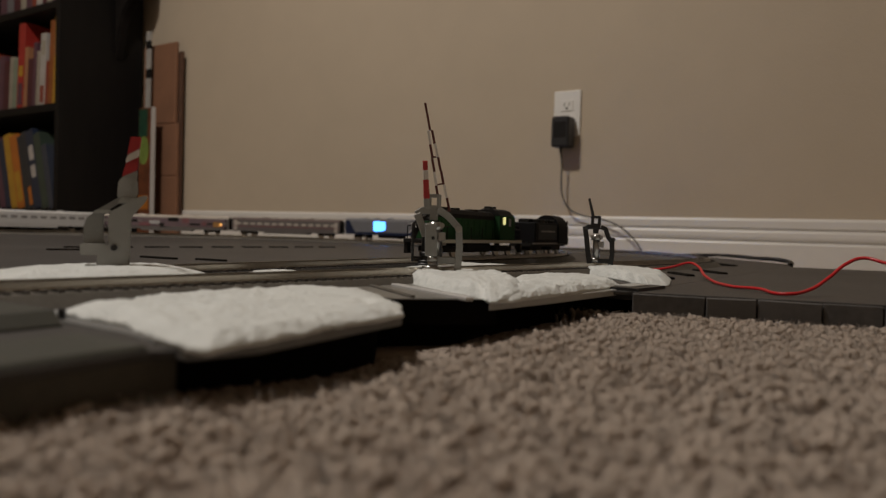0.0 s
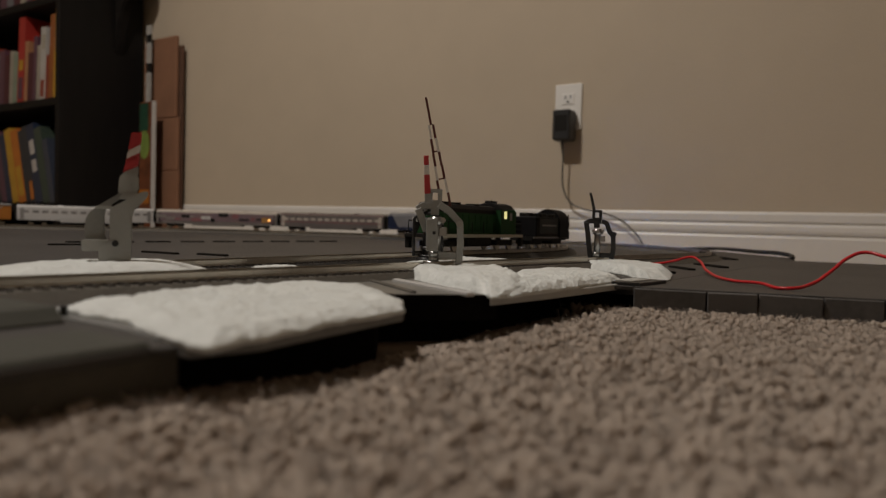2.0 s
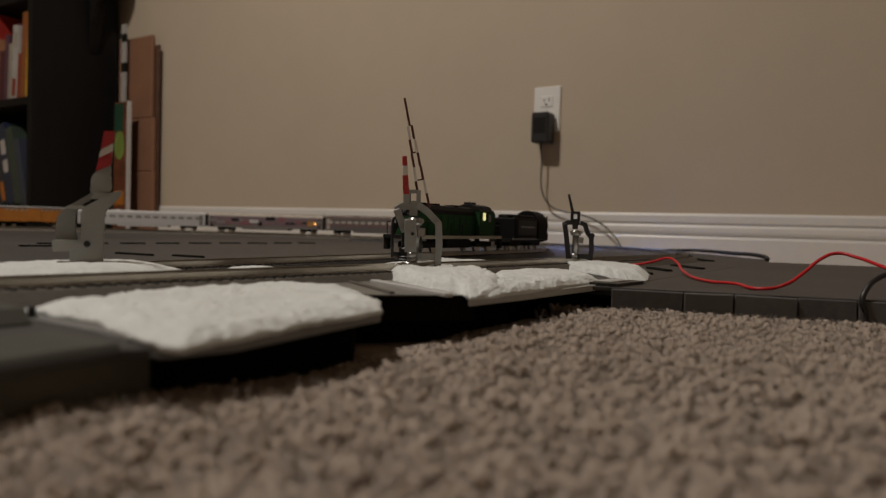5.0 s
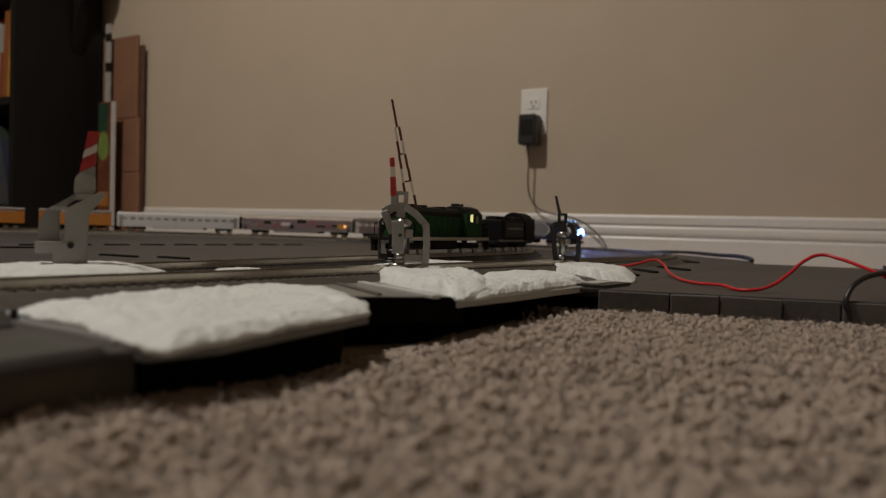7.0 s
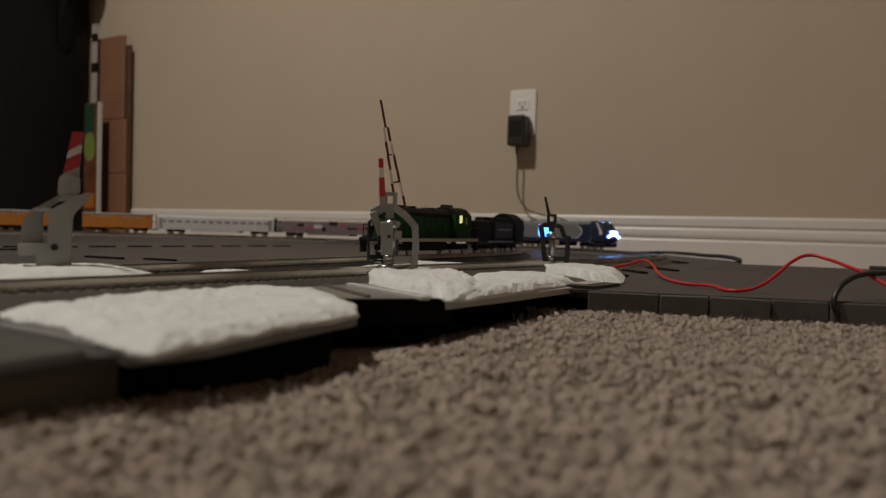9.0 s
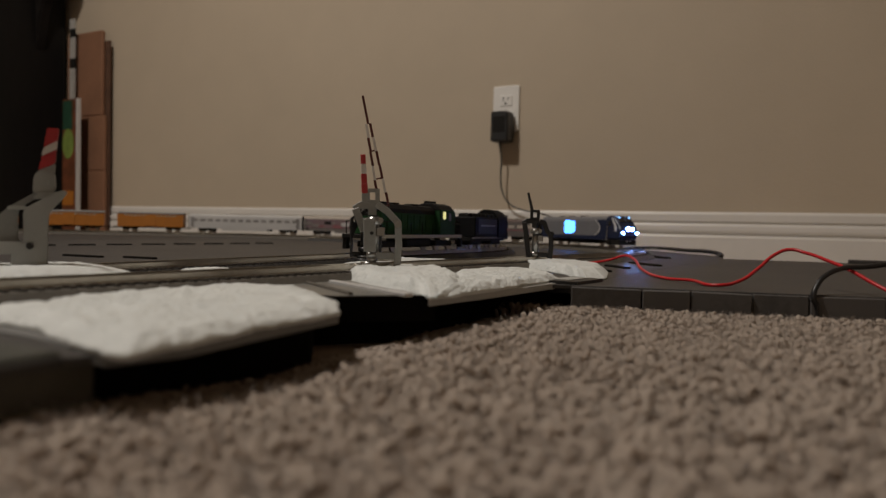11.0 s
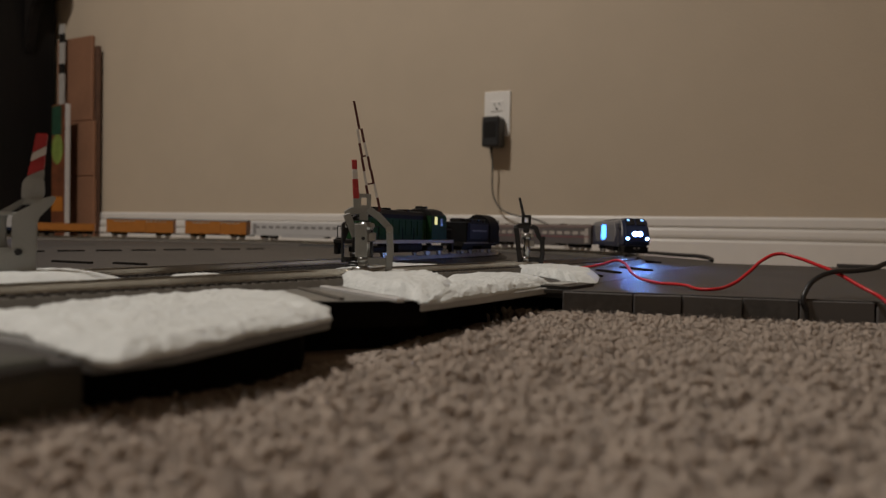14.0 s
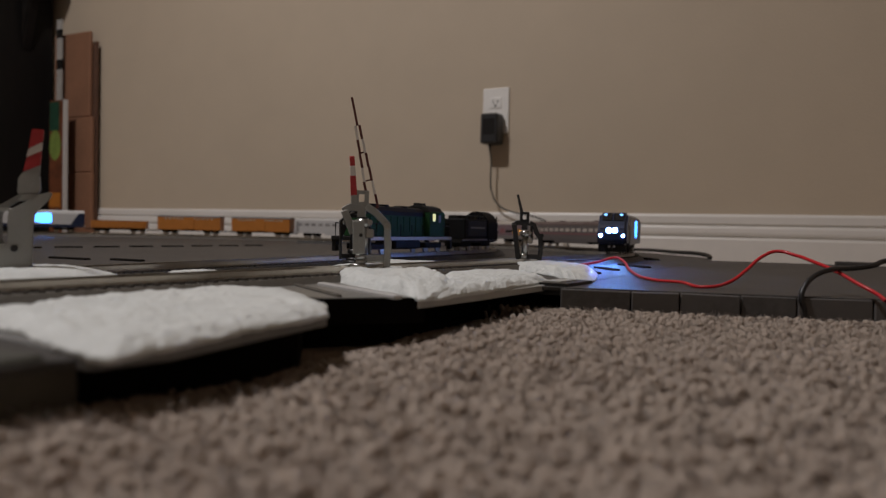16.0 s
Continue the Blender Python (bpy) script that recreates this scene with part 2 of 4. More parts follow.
def plan(s):
    """Place and heading on the main line, s metres from the start of the far curve."""
    q = math.pi / 2 * R1
    if s < 0:
        return Vector((CX - R1, CY + s)), Vector((0, 1))
    if s < q:
        a = math.pi - s / R1
        return Vector((CX + R1 * math.cos(a), CY + R1 * math.sin(a))), Vector((math.sin(a), -math.cos(a)))
    if s < q + S1:
        return Vector((CX + s - q, CY + R1)), Vector((1, 0))
    s -= q + S1
    end = (math.pi / 2 + OVER) * R2
    a = math.pi / 2 - min(s, end) / R2
    p, d = Vector((CX + S1 + R2 * math.cos(a), CY + R1 - R2 + R2 * math.sin(a))), Vector((math.sin(a), -math.cos(a)))
    return (p + d * (s - end), d) if s > end else (p, d)


def siding(s):
    """The inner line, s metres from its near end: straight, then a curve to the left."""
    x0, y0, run, r = -0.37, -0.4, 1.22, 0.457
    if s < run:
        return Vector((x0, y0 + s)), Vector((0, 1))
    a = (s - run) / r
    return Vector((x0 - r + r * math.cos(a), y0 + run + r * math.sin(a))), Vector((-math.sin(a), math.cos(a)))


def track(name, way, s0, s1, label, bed):
    t = thing(name, Matrix(), label, "model track")
    n = int((s1 - s0) / 0.02) + 1
    st = [way(s0 + (s1 - s0) * i / n) for i in range(n + 1)]

    def sweep(prof):
        def fn(bm):
            rows = []
            for p, d in st:
                side = Vector((d.y, -d.x))
                rows.append([bm.verts.new((*(p + side * w), z)) for w, z in prof])
            k = len(prof)
            for a, b in zip(rows, rows[1:]):
                for i in range(k):
                    bm.faces.new((a[i], a[(i + 1) % k], b[(i + 1) % k], b[i]))
            bm.faces.new(rows[0])
            bm.faces.new(rows[-1][::-1])
            bmesh.ops.recalc_face_normals(bm, faces=bm.faces[:])
        return fn
    simple("roadbed", sweep([(-0.023, DECK), (-0.0175, DECK + 0.0055), (0.0175, DECK + 0.0055), (0.023, DECK)]), bed, t)
    for off in (-0.0083, 0.0083):
        z = RAILZ
        simple("rail", sweep([(off - 0.0011, z - 0.0035), (off - 0.0011, z - 0.003), (off - 0.0004, z - 0.0027), (off - 0.0005, z - 0.001), (off - 0.0006, z), (off + 0.0006, z), (off + 0.0005, z - 0.001), (off + 0.0004, z - 0.0027), (off + 0.0011, z - 0.003), (off + 0.0011, z - 0.0035)]), M_RAIL, t)

    def ties(bm):
        k = int((s1 - s0) / 0.0068)
        for i in range(k):
            p, d = way(s0 + (i + 0.5) * 0.0068)
            m = Matrix.Translation((*p, DECK + 0.0060)) @ Matrix.Rotation(math.atan2(d.y, d.x), 4, "Z")
            vs = [bm.verts.new(m @ Vector((x, y, z))) for z in (-0.0012, 0.0006) for x, y in ((-0.0013, -0.015), (0.0013, -0.015), (0.0013, 0.015), (-0.0013, 0.015))]
            for f in ((4, 5, 6, 7), (0, 1, 5, 4), (1, 2, 6, 5), (2, 3, 7, 6), (3, 0, 4, 7)):
                bm.faces.new([vs[j] for j in f])
    tagged(simple("tie_strip", ties, M_TIE, t), kind="stuff")
    return t


Q1, Q2 = math.pi / 2 * R1, (math.pi / 2 + OVER) * R2
MAIN_END = Q1 + S1 + Q2
track("main_track", plan, -1.15, MAIN_END + 1.15, "grey roadbed model railway track on a grey deck", M_BED)
track("siding_track", siding, 0.0, 1.22 + 0.457 * 1.9, "inner loop of model railway track on the grey deck", M_SIDEBED)

# ---- decks ----
def deck(name, pts, label):
    t = thing(name, Matrix(), label, "deck")
    bm = bmesh.new()
    prism(bm, pts, DECK - 0.0028, DECK)
    bmesh.ops.bevel(bm, geom=[e for e in bm.edges if all(v.co.z > 0.02 for v in e.verts)], offset=0.0004, segments=1, affect="EDGES")
    part("deck_top", bm, M_DECK, t)
    c = sum((Vector(p) for p in pts), Vector((0, 0))) / len(pts)
    simple("deck_base", lambda bm: prism(bm, [(p[0] - 0.016 * (1 if p[0] > c.x else -1), p[1] - 0.004 * (1 if p[1] > c.y else -1)) for p in pts], FLOOR_Z, DECK - 0.0026), M_BASE, t, "base under the deck, shade in its black colour")
    return t


def slot(parent, a, b, w):
    """A dark moulded rib standing a little proud of a deck, from a to b."""
    a, b = Vector(a), Vector(b)
    d = b - a
    m = pose((a.x + b.x) / 2, (a.y + b.y) / 2, DECK + 0.0004, 0, 0, math.degrees(math.atan2(d.y, d.x)))
    boxpart("rib", (0, 0, 0), (d.length, w, 0.0030), M_SLOT, parent, 0.0006, m=m)


main_deck = deck("train_deck", [(-0.170, -0.6), (-0.170, 0.118), (-0.166, 0.125), (-0.166, 0.234), (-0.200, 0.281), (-0.168, 0.317), (-0.162, 0.44), (-0.131, 0.452), (-0.095, 1.10), (-0.10, 1.20), (-0.30, 1.50), (-2.0, 1.50), (-2.0, -0.6)], "grey plastic deck carrying the model tracks")
for i in range(9):
    y = 0.50 + 0.055 * i
    slot(main_deck, (-0.90 + 0.006 * i, y), (-0.893 + 0.006 * i, y + 0.034), 0.008)
slot(main_deck, (-0.640, 0.436), (-0.590, 0.440), 0.006)
slot(main_deck, (-0.578, 0.456), (-0.540, 0.460), 0.006)
slot(main_deck, (-0.83, 0.44), (-0.82, 0.475), 0.008)
for a, b, w in (((-0.166, 0.815), (-0.128, 0.765), 0.010), ((-0.200, 1.080), (-0.160, 1.005), 0.018), ((-0.172, 0.722), (-0.144, 0.686), 0.008), ((-0.168, 0.640), (-0.145, 0.615), 0.007)):
    slot(main_deck, a, b, w)
wire("raised_rim", [(-0.33, 1.485, 0.0245), (-0.295, 1.490, 0.0265), (-0.231, 1.393, 0.0295), (-0.1645, 1.281, 0.0295), (-0.1208, 1.208, 0.0300), (-0.101, 1.172, 0.0270), (-0.099, 1.150, 0.0240)], 0.0034, M_BLACK, "black raised rim along the deck edge", "", main_deck)
rim = [(-0.1308, 0.4497), (0.060, 0.500), (0.300, 0.565)]
right_deck = deck("side_deck", rim + [(0.30, 1.14), (-0.0953, 1.09)], "grey plastic deck beside the tracks")
# front skirt of short moulded panels
d0, d1 = Vector(rim[0]), Vector(rim[2])
ax = (d1 - d0).normalized()
run = 0.0
random.seed(5)
for i, w in enumerate((0.046, 0.030, 0.037, 0.033, 0.044, 0.034, 0.040, 0.034, 0.040, 0.034)):
    seam = 0.0011 if i % 2 == 0 else 0.0005
    p = d0 + ax * (run + w / 2) + Vector((ax.y, -ax.x)) * (0.0016 + random.uniform(-0.0006, 0.0008))
    m = pose(p.x, p.y, 0.0150, random.uniform(-4, 4), random.uniform(-0.8, 0.8), math.degrees(math.atan2(ax.y, ax.x)) + random.uniform(-2.6, 2.6))
    boxpart("skirt_panel", (0, 0, 0), (w - seam, 0.0030, 0.0152), M_DECKSIDE, right_deck, 0.0006, m=m)
    run += w
simple("edge_block", lambda bm: prism(bm, [(-0.152, 0.452), (-0.127, 0.452), (-0.121, 0.497), (-0.146, 0.505)], 0.0175, DECK + 0.0022), M_BLACK, main_deck, "black block at the deck corner")
simple("edge_block_top", lambda bm: prism(bm, [(-0.148, 0.462), (-0.135, 0.462), (-0.131, 0.490), (-0.144, 0.495)], DECK + 0.0022, DECK + 0.0027), M_PLATEPALE, main_deck)
boxpart("joint_tile", (0.094, 1.10, DECK + 0.001), (0.05, 0.03, 0.008), M_DECK, right_deck, 0.001)


# ---- plaster ground pieces ----
def plaster(pts, z0, z1, seed, label, rough=0.0016, plate=None, plate_z=0.0195, steep=0.16, foot=0.35, plate_mat=None):
    """A broken piece of white plaster: flat lumpy top, steep chipped sides, on its own base plate where it has one."""
    poly = [Vector(p) for p in pts]
    c = sum(poly, Vector((0, 0))) / len(poly)
    bm = bmesh.new()
    rings, fine = 30, []
    for i, p in enumerate(poly):
        q = poly[(i + 1) % len(poly)]
        k = max(2, int((q - p).length / 0.0016))
        fine += [p.lerp(q, j / k) for j in range(k)]
    rows = []
    for r in range(rings + 1):
        f = 1 - (r / rings) ** 1.45
        row = []
        for p in fine:
            v = c + (p - c) * max(f, 0.001)
            d = r * 0.30
            pit = noise.noise(Vector((v.x * 420, v.y * 420, seed + 7 + d)))
            ridge = 1 - 2.2 * abs(noise.noise(Vector((v.x * 58, v.y * 58, seed + 41))))
            nz = 0.7 * noise.noise(Vector((v.x * 30, v.y * 30, seed))) + 0.50 * noise.noise(Vector((v.x * 95, v.y * 95, seed + 9 + d))) + 0.42 * ridge * ridge + 0.34 * pit - 0.9 * max(0.0, noise.noise(Vector((v.x * 170, v.y * 170, seed + 17 + 0.5 * d))) - 0.20)
            rise = min(1.0, (1 - f) / (steep * (1 + 0.45 * noise.noise(Vector((p.x * 60, p.y * 60, seed + 31))))))
            rise = rise + 0.12 * math.sin(math.pi * rise)
            jag = 1 + (0.045 * noise.noise(Vector((p.x * 70, p.y * 70, seed + 3))) + 0.022 * noise.noise(Vector((p.x * 260, p.y * 260, seed + 4)))) * f
            v = c + (v - c) * jag
            row.append(bm.verts.new((v.x, v.y, z0 + (z1 - z0) * (foot + (1 - foot) * rise) + rough * nz * (0.45 + 0.55 * min(1.0, rise)))))
        rows.append(row)
    n = len(fine)
    base = [bm.verts.new((v.co.x, v.co.y, z0)) for v in rows[0]]
    for a, b in zip([base] + rows, rows):
        for i in range(n):
            bm.faces.new((a[i], a[(i + 1) % n], b[(i + 1) % n], b[i]))
    bm.faces.new(base[::-1])
    bmesh.ops.recalc_face_normals(bm, faces=bm.faces[:])
    t = thing("plaster_ground", Matrix(), label, "plaster ground", "plaster scenery pieces")
    part("plaster_top", bm, M_PLASTER, t, smooth=True)
    if plate:
        b2 = bmesh.new()
        prism(b2, plate, plate_z, z0 + 0.0004)
        bmesh.ops.bevel(b2, geom=b2.edges[:], offset=0.0005, segments=1, affect="EDGES")
        part("base_plate", b2, plate_mat or M_PLATE, t, "grey plastic base plate")
    return t


plaster([(-0.254, 0.138), (-0.213, 0.137), (-0.176, 0.126), (-0.159, 0.1225), (-0.150, 0.123), (-0.153, 0.147), (-0.157, 0.181), (-0.158, 0.225), (-0.178, 0.252), (-0.226, 0.290), (-0.262, 0.284), (-0.270, 0.236), (-0.272, 0.20), (-0.262, 0.165)], 0.0240, 0.0286, 1, "white rough plaster slab overhanging the deck edge", 0.0019, [(-0.262, 0.133), (-0.200, 0.130), (-0.161, 0.1235), (-0.1545, 0.145), (-0.1600, 0.228), (-0.185, 0.252), (-0.235, 0.28), (-0.262, 0.26)], 0.0206)
plaster([(-0.286, 0.396), (-0.232, 0.350), (-0.188, 0.326), (-0.160, 0.306), (-0.154, 0.330), (-0.172, 0.372), (-0.200, 0.415), (-0.238, 0.464), (-0.270, 0.440)], 0.0235, 0.0326, 2, "white plaster mound beside the road under a grey gate", 0.0015, steep=0.24, foot=0.15)
plaster([(-0.158, 0.310), (-0.152, 0.354), (-0.146, 0.436), (-0.147, 0.478), (-0.174, 0.520), (-0.202, 0.545), (-0.226, 0.470), (-0.188, 0.380)], 0.0238, 0.0298, 3, "white plaster slab at the deck edge", 0.0017, [(-0.1615, 0.306), (-0.1525, 0.360), (-0.1405, 0.466), (-0.150, 0.485), (-0.19, 0.51), (-0.205, 0.45)], 0.0200, 0.22, 0.3, M_PLATEPALE)
plaster([(-0.252, 0.642), (-0.205, 0.588), (-0.165, 0.545), (-0.132, 0.494), (-0.124, 0.518), (-0.140, 0.590), (-0.172, 0.660), (-0.228, 0.690)], 0.0235, 0.0315, 4, "white plaster mound under a black gate", 0.0014, steep=0.30, foot=0.12)
plaster([(-0.336, 0.130), (-0.386, 0.170), (-0.410, 0.237), (-0.405, 0.262), (-0.375, 0.284), (-0.335, 0.270), (-0.322, 0.20)], 0.0235, 0.0345, 5, "white plaster mound under a grey gate", 0.0009, steep=0.36, foot=0.66)
plaster([(-0.338, 0.291), (-0.350, 0.339), (-0.322, 0.348), (-0.315, 0.315)], 0.0235, 0.0305, 6, "small white plaster patch between the tracks", 0.0010, steep=0.5, foot=0.05)
plaster([(-0.307, 0.40), (-0.345, 0.521), (-0.345, 0.584), (-0.275, 0.591), (-0.262, 0.47)], 0.0235, 0.031, 7, "white plaster patch between the tracks", 0.0010, steep=0.4, foot=0.05)

# ---- crossing road ----
road = thing("crossing_road", Matrix(), "grey plastic road panel crossing the track", "road panel")
simple("panel", lambda bm: prism(bm, [(-0.232, 0.270), (-0.262, 0.300), (-0.285, 0.352), (-0.240, 0.395), (-0.1640, 0.3160), (-0.1990, 0.2805)], DECK - 0.001, DECK + 0.0016), M_ROAD, road)
simple("kerb", lambda bm: box(bm, (0, 0, 0), (0.088, 0.005, 0.0022), pose(-0.2085, 0.3215, DECK + 0.0022, 0, 0, -28), 0.0005), M_LIGHTSTEEL, road)
simple("kerb", lambda bm: box(bm, (0, 0, 0), (0.070, 0.003, 0.0018), pose(-0.226, 0.309, DECK + 0.0020, 0, 0, -34), 0.0005), M_BED, road)

# Black strip carries the shade below the road panel's front.
simple("road_edge", lambda bm: prism(bm, [(-0.2015, 0.2795), (-0.1995, 0.2785), (-0.1620, 0.3150), (-0.1640, 0.3180)], 0.0120, DECK + 0.0012), M_BASE, road, "edge under the road panel, shade in its black colour")
boxpart("marker_peg", (-0.268, 0.352, DECK + 0.0040), (0.0040, 0.0030, 0.0080), M_BOOMWHITE, road, 0.0004, "small white peg")

# ---- roadside panels ----
side = thing("trackside_panel", Matrix(), "pale green-grey plastic panels along the near track edge", "trackside panel")
def upper_panel(bm):
    prism(bm, [(-0.272, DECK), (-0.272, 0.0292), (-0.236, 0.0292), (-0.230, 0.0240), (-0.230, DECK)], -0.305, 0.127, "y")
    bmesh.ops.bevel(bm, geom=bm.edges[:], offset=0.0006, segments=1, affect="EDGES")


simple("upper_panel", upper_panel, M_PANELGREY, side)
boxpart("lower_panel", (-0.189, -0.093, DECK + 0.0004), (0.036, 0.424, 0.0022), M_PANELGREY, side, 0.001)
boxpart("rib", (-0.206, -0.02, DECK + 0.0016), (0.004, 0.22, 0.0014), M_DECKSIDE, side, 0.0005)
boxpart("skirt", (-0.1735, -0.086, 0.0100), (0.0030, 0.430, 0.0240), M_OLIVE, side, 0.0006, "dark olive side skirt")
simple("peg", lambda bm: tube(bm, (-0.243, 0.1335, DECK - 0.003), (-0.243, 0.1335, DECK + 0.0045), 0.0013), M_BLACK, side)

# ---- crossing gates ----
def gate(m, mat, label, boom, broad=0.45, wide=1.0, post_mat=M_CHROME):
    g = thing("crossing_gate", m, label, "crossing gate", "crossing gates")
    simple("post", lambda bm: (tube(bm, (0, 0, 0), (0, 0, 0.0022), 0.0100, seg=20), tube(bm, (0, 0, 0.0022), (0, 0, 0.0045), 0.0075, seg=20), tube(bm, (0, 0, 0.0045), (0, 0, 0.008), 0.0048), tube(bm, (0, 0, 0.008), (0, 0, 0.0115), 0.0062), tube(bm, (0, 0, 0.0115), (0, 0, 0.033), 0.0045), box(bm, (0.0015, -0.0035, 0.024), (0.009, 0.004, 0.012), None, 0.0008)), post_mat, g, "round stepped post", True)
    simple("post_cap", lambda bm: box(bm, (0, 0, 0.0345), (0.0165, 0.009, 0.0035), None, 0.001), post_mat, g)
    for k in (-1, 1):
        # cheek plate: rounded behind, leaning in and forward above
        def arm(bm):
            outline = [(-0.004, 0.003), (0.005, 0.003), (0.006, 0.026), (0.010, 0.034), (0.020, 0.0425), (0.016, 0.0475), (0.003, 0.0425), (-0.006, 0.0395), (-0.0105, 0.035), (-0.012, 0.029), (-0.012, 0.019), (-0.0105, 0.0135), (-0.006, 0.011)]
            prism(bm, [(y * broad if z < 0.04 else y * broad + (1 - broad) * 0.016 * (z - 0.04) / 0.0075, z) for y, z in outline], -0.0013, 0.0013, "x")
            bmesh.ops.bevel(bm, geom=bm.edges[:], offset=0.0005, segments=1, affect="EDGES")
            for v in bm.verts:
                inward = max(0.0, v.co.z - 0.0365) / 0.0060
                v.co.x = (v.co.x + k * (0.0150 - 0.0115 * min(1.0, inward))) * wide
        simple("cheek_plate", arm, mat, g)
        simple("pivot_pin", lambda bm: tube(bm, (k * 0.0168 * wide, -0.001, 0.034), (k * 0.0115 * wide, -0.001, 0.034), 0.0024, seg=10), M_CHROME, g, "chrome pivot pin")
        simple("hub", lambda bm: tube(bm, (k * 0.0135 * wide, 0.000, 0.013), (k * 0.0172 * wide, 0.000, 0.013), 0.0018, seg=10), M_BLACK, g)
    def ring(bm):
        for k in (-1, 1):
            box(bm, (k * 0.0042 * wide, 0.0175, 0.0448), (0.0022, 0.004, 0.0080), None, 0.0005)
            box(bm, (0, 0.0175, 0.0448 + k * 0.0034), (0.0066 * wide, 0.0036, 0.0016), None, 0.0004)
    simple("crosshead", ring, mat, g)
    boxpart("yoke_bar", (0, 0.0100, 0.0395), (0.012 * wide, 0.004, 0.0030), mat, g, 0.0008)
    for k in (-1, 1):
        boxpart("boom_clip", (k * 0.0038 * wide, 0.0175, 0.0500), (0.0018, 0.003, 0.0032), mat, g, 0.0005)
    boxpart("foot_bar", (0, 0.002, 0.0055), (0.030 * wide, 0.006, 0.004), mat, g, 0.001)
    boom(g)
    return g


def short_boom(length, tilt, mats, at=(0, 0.0175, 0.049), thick=0.0050):
    def fn(g):
        n = len(mats)
        for i, mt in enumerate(mats):
            a, b = length * i / n, length * (i + 1) / n
            boxpart("boom", (0, 0, (a + b) / 2), (thick * (1 - 0.3 * i / n), thick * (1 - 0.3 * i / n), b - a), mt, g, 0.0003, m=pose(*at, *tilt))
    return fn


def lattice_boom(g):
    m = pose(0.0140, 0.0175, 0.046, 0, -12, 0)
    for i in range(8):
        z = 0.0121 * i
        w = 0.004 * (1 - i / 9)
        mt = (M_DARKRED, M_BOOMWHITE)[i % 2]
        for k in (-1, 1):
            if i < 6:
                boxpart("boom", (k * w, 0, z + 0.00605), (0.0021, 0.0018, 0.0121), (M_DARKRED, M_DARKRED, M_BOOMWHITE)[(i + (k > 0)) % 3], g, m=m)
        if i >= 6:
            boxpart("boom", (0, 0, z + 0.00605), (0.0020, 0.0015, 0.0121), mt if i < 7 else M_DARKRED, g, m=m)
        elif i % 2 == 0:
            boxpart("rung", (0, 0, z + 0.0007), (2 * w + 0.001, 0.0015, 0.0012), M_DARKRED, g, m=m)


def big_gate(m):
    """The nearest gate: two bowed cheek plates leaning forward to a crosshead, with a broad short boom."""
    g = thing("crossing_gate", m, "grey plastic crossing gate with a broad raised red boom", "crossing gate", "crossing gates")

    def sheet(name, pts, y0, y1, mat=M_LITGATE, label=""):
        b = bmesh.new()
        prism(b, [(x * 0.00081, z * 0.00088) for x, z in pts], y0 * 0.00088, y1 * 0.00088, "y")
        bmesh.ops.bevel(b, geom=b.edges[:], offset=0.0005, segments=2, affect="EDGES")
        return part(name, b, mat, g, label)
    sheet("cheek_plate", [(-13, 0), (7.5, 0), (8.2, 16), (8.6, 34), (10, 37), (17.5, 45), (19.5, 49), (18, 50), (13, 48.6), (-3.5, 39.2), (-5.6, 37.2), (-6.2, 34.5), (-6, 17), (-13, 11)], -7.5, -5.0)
    # Far cheek in the darker grey, which stands for the shade on it.
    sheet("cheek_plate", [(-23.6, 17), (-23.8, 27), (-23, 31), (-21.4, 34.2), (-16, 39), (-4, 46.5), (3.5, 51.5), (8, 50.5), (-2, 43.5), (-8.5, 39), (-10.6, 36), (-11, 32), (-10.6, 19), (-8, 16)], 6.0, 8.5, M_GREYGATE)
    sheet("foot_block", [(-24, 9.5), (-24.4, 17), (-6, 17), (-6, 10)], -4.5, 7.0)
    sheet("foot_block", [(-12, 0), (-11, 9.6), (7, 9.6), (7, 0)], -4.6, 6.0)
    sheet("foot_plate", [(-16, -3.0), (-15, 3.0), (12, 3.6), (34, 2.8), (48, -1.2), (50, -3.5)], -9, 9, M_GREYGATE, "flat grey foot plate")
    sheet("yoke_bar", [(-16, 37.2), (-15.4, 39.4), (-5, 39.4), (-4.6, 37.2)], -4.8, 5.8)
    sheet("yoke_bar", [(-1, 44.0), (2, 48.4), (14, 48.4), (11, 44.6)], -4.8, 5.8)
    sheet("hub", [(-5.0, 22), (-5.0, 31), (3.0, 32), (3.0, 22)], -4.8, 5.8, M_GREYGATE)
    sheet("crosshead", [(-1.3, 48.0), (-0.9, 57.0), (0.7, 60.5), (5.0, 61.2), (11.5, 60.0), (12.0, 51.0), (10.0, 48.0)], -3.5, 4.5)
    for k in (-1, 1):
        simple("pivot_pin", lambda bm: tube(bm, (-0.0018, k * 0.0055 - 0.0006, 0.0132), (-0.0018, k * 0.0068 - 0.0006, 0.0132), 0.0018, seg=12), M_BLACK, g)
        simple("rivet", lambda bm: tube(bm, (0.0045, k * 0.0030, 0.0480), (0.0045, k * 0.0045, 0.0480), 0.0018, seg=10), M_LITGATE, g)

    def span(f, z):
        return (0.8 + 6.0 * f, z), (11.4 + 2.4 * f, z)
    cuts = [(60.0, M_LITGATE), (64.0, M_RED), (71.0, M_RED), (73.0, M_BOOMWHITE), (78.5, M_RED), (88.5, None)]
    for (z0, mat), (z1, _) in zip(cuts, cuts[1:]):
        a, b = span((z0 - 60) / 28.5, z0)
        c, d = span((z1 - 60) / 28.5, z1)
        slant = 2.4 if z0 > 60 else 0.0
        rise = 2.4 if z1 < 88 else 0.0
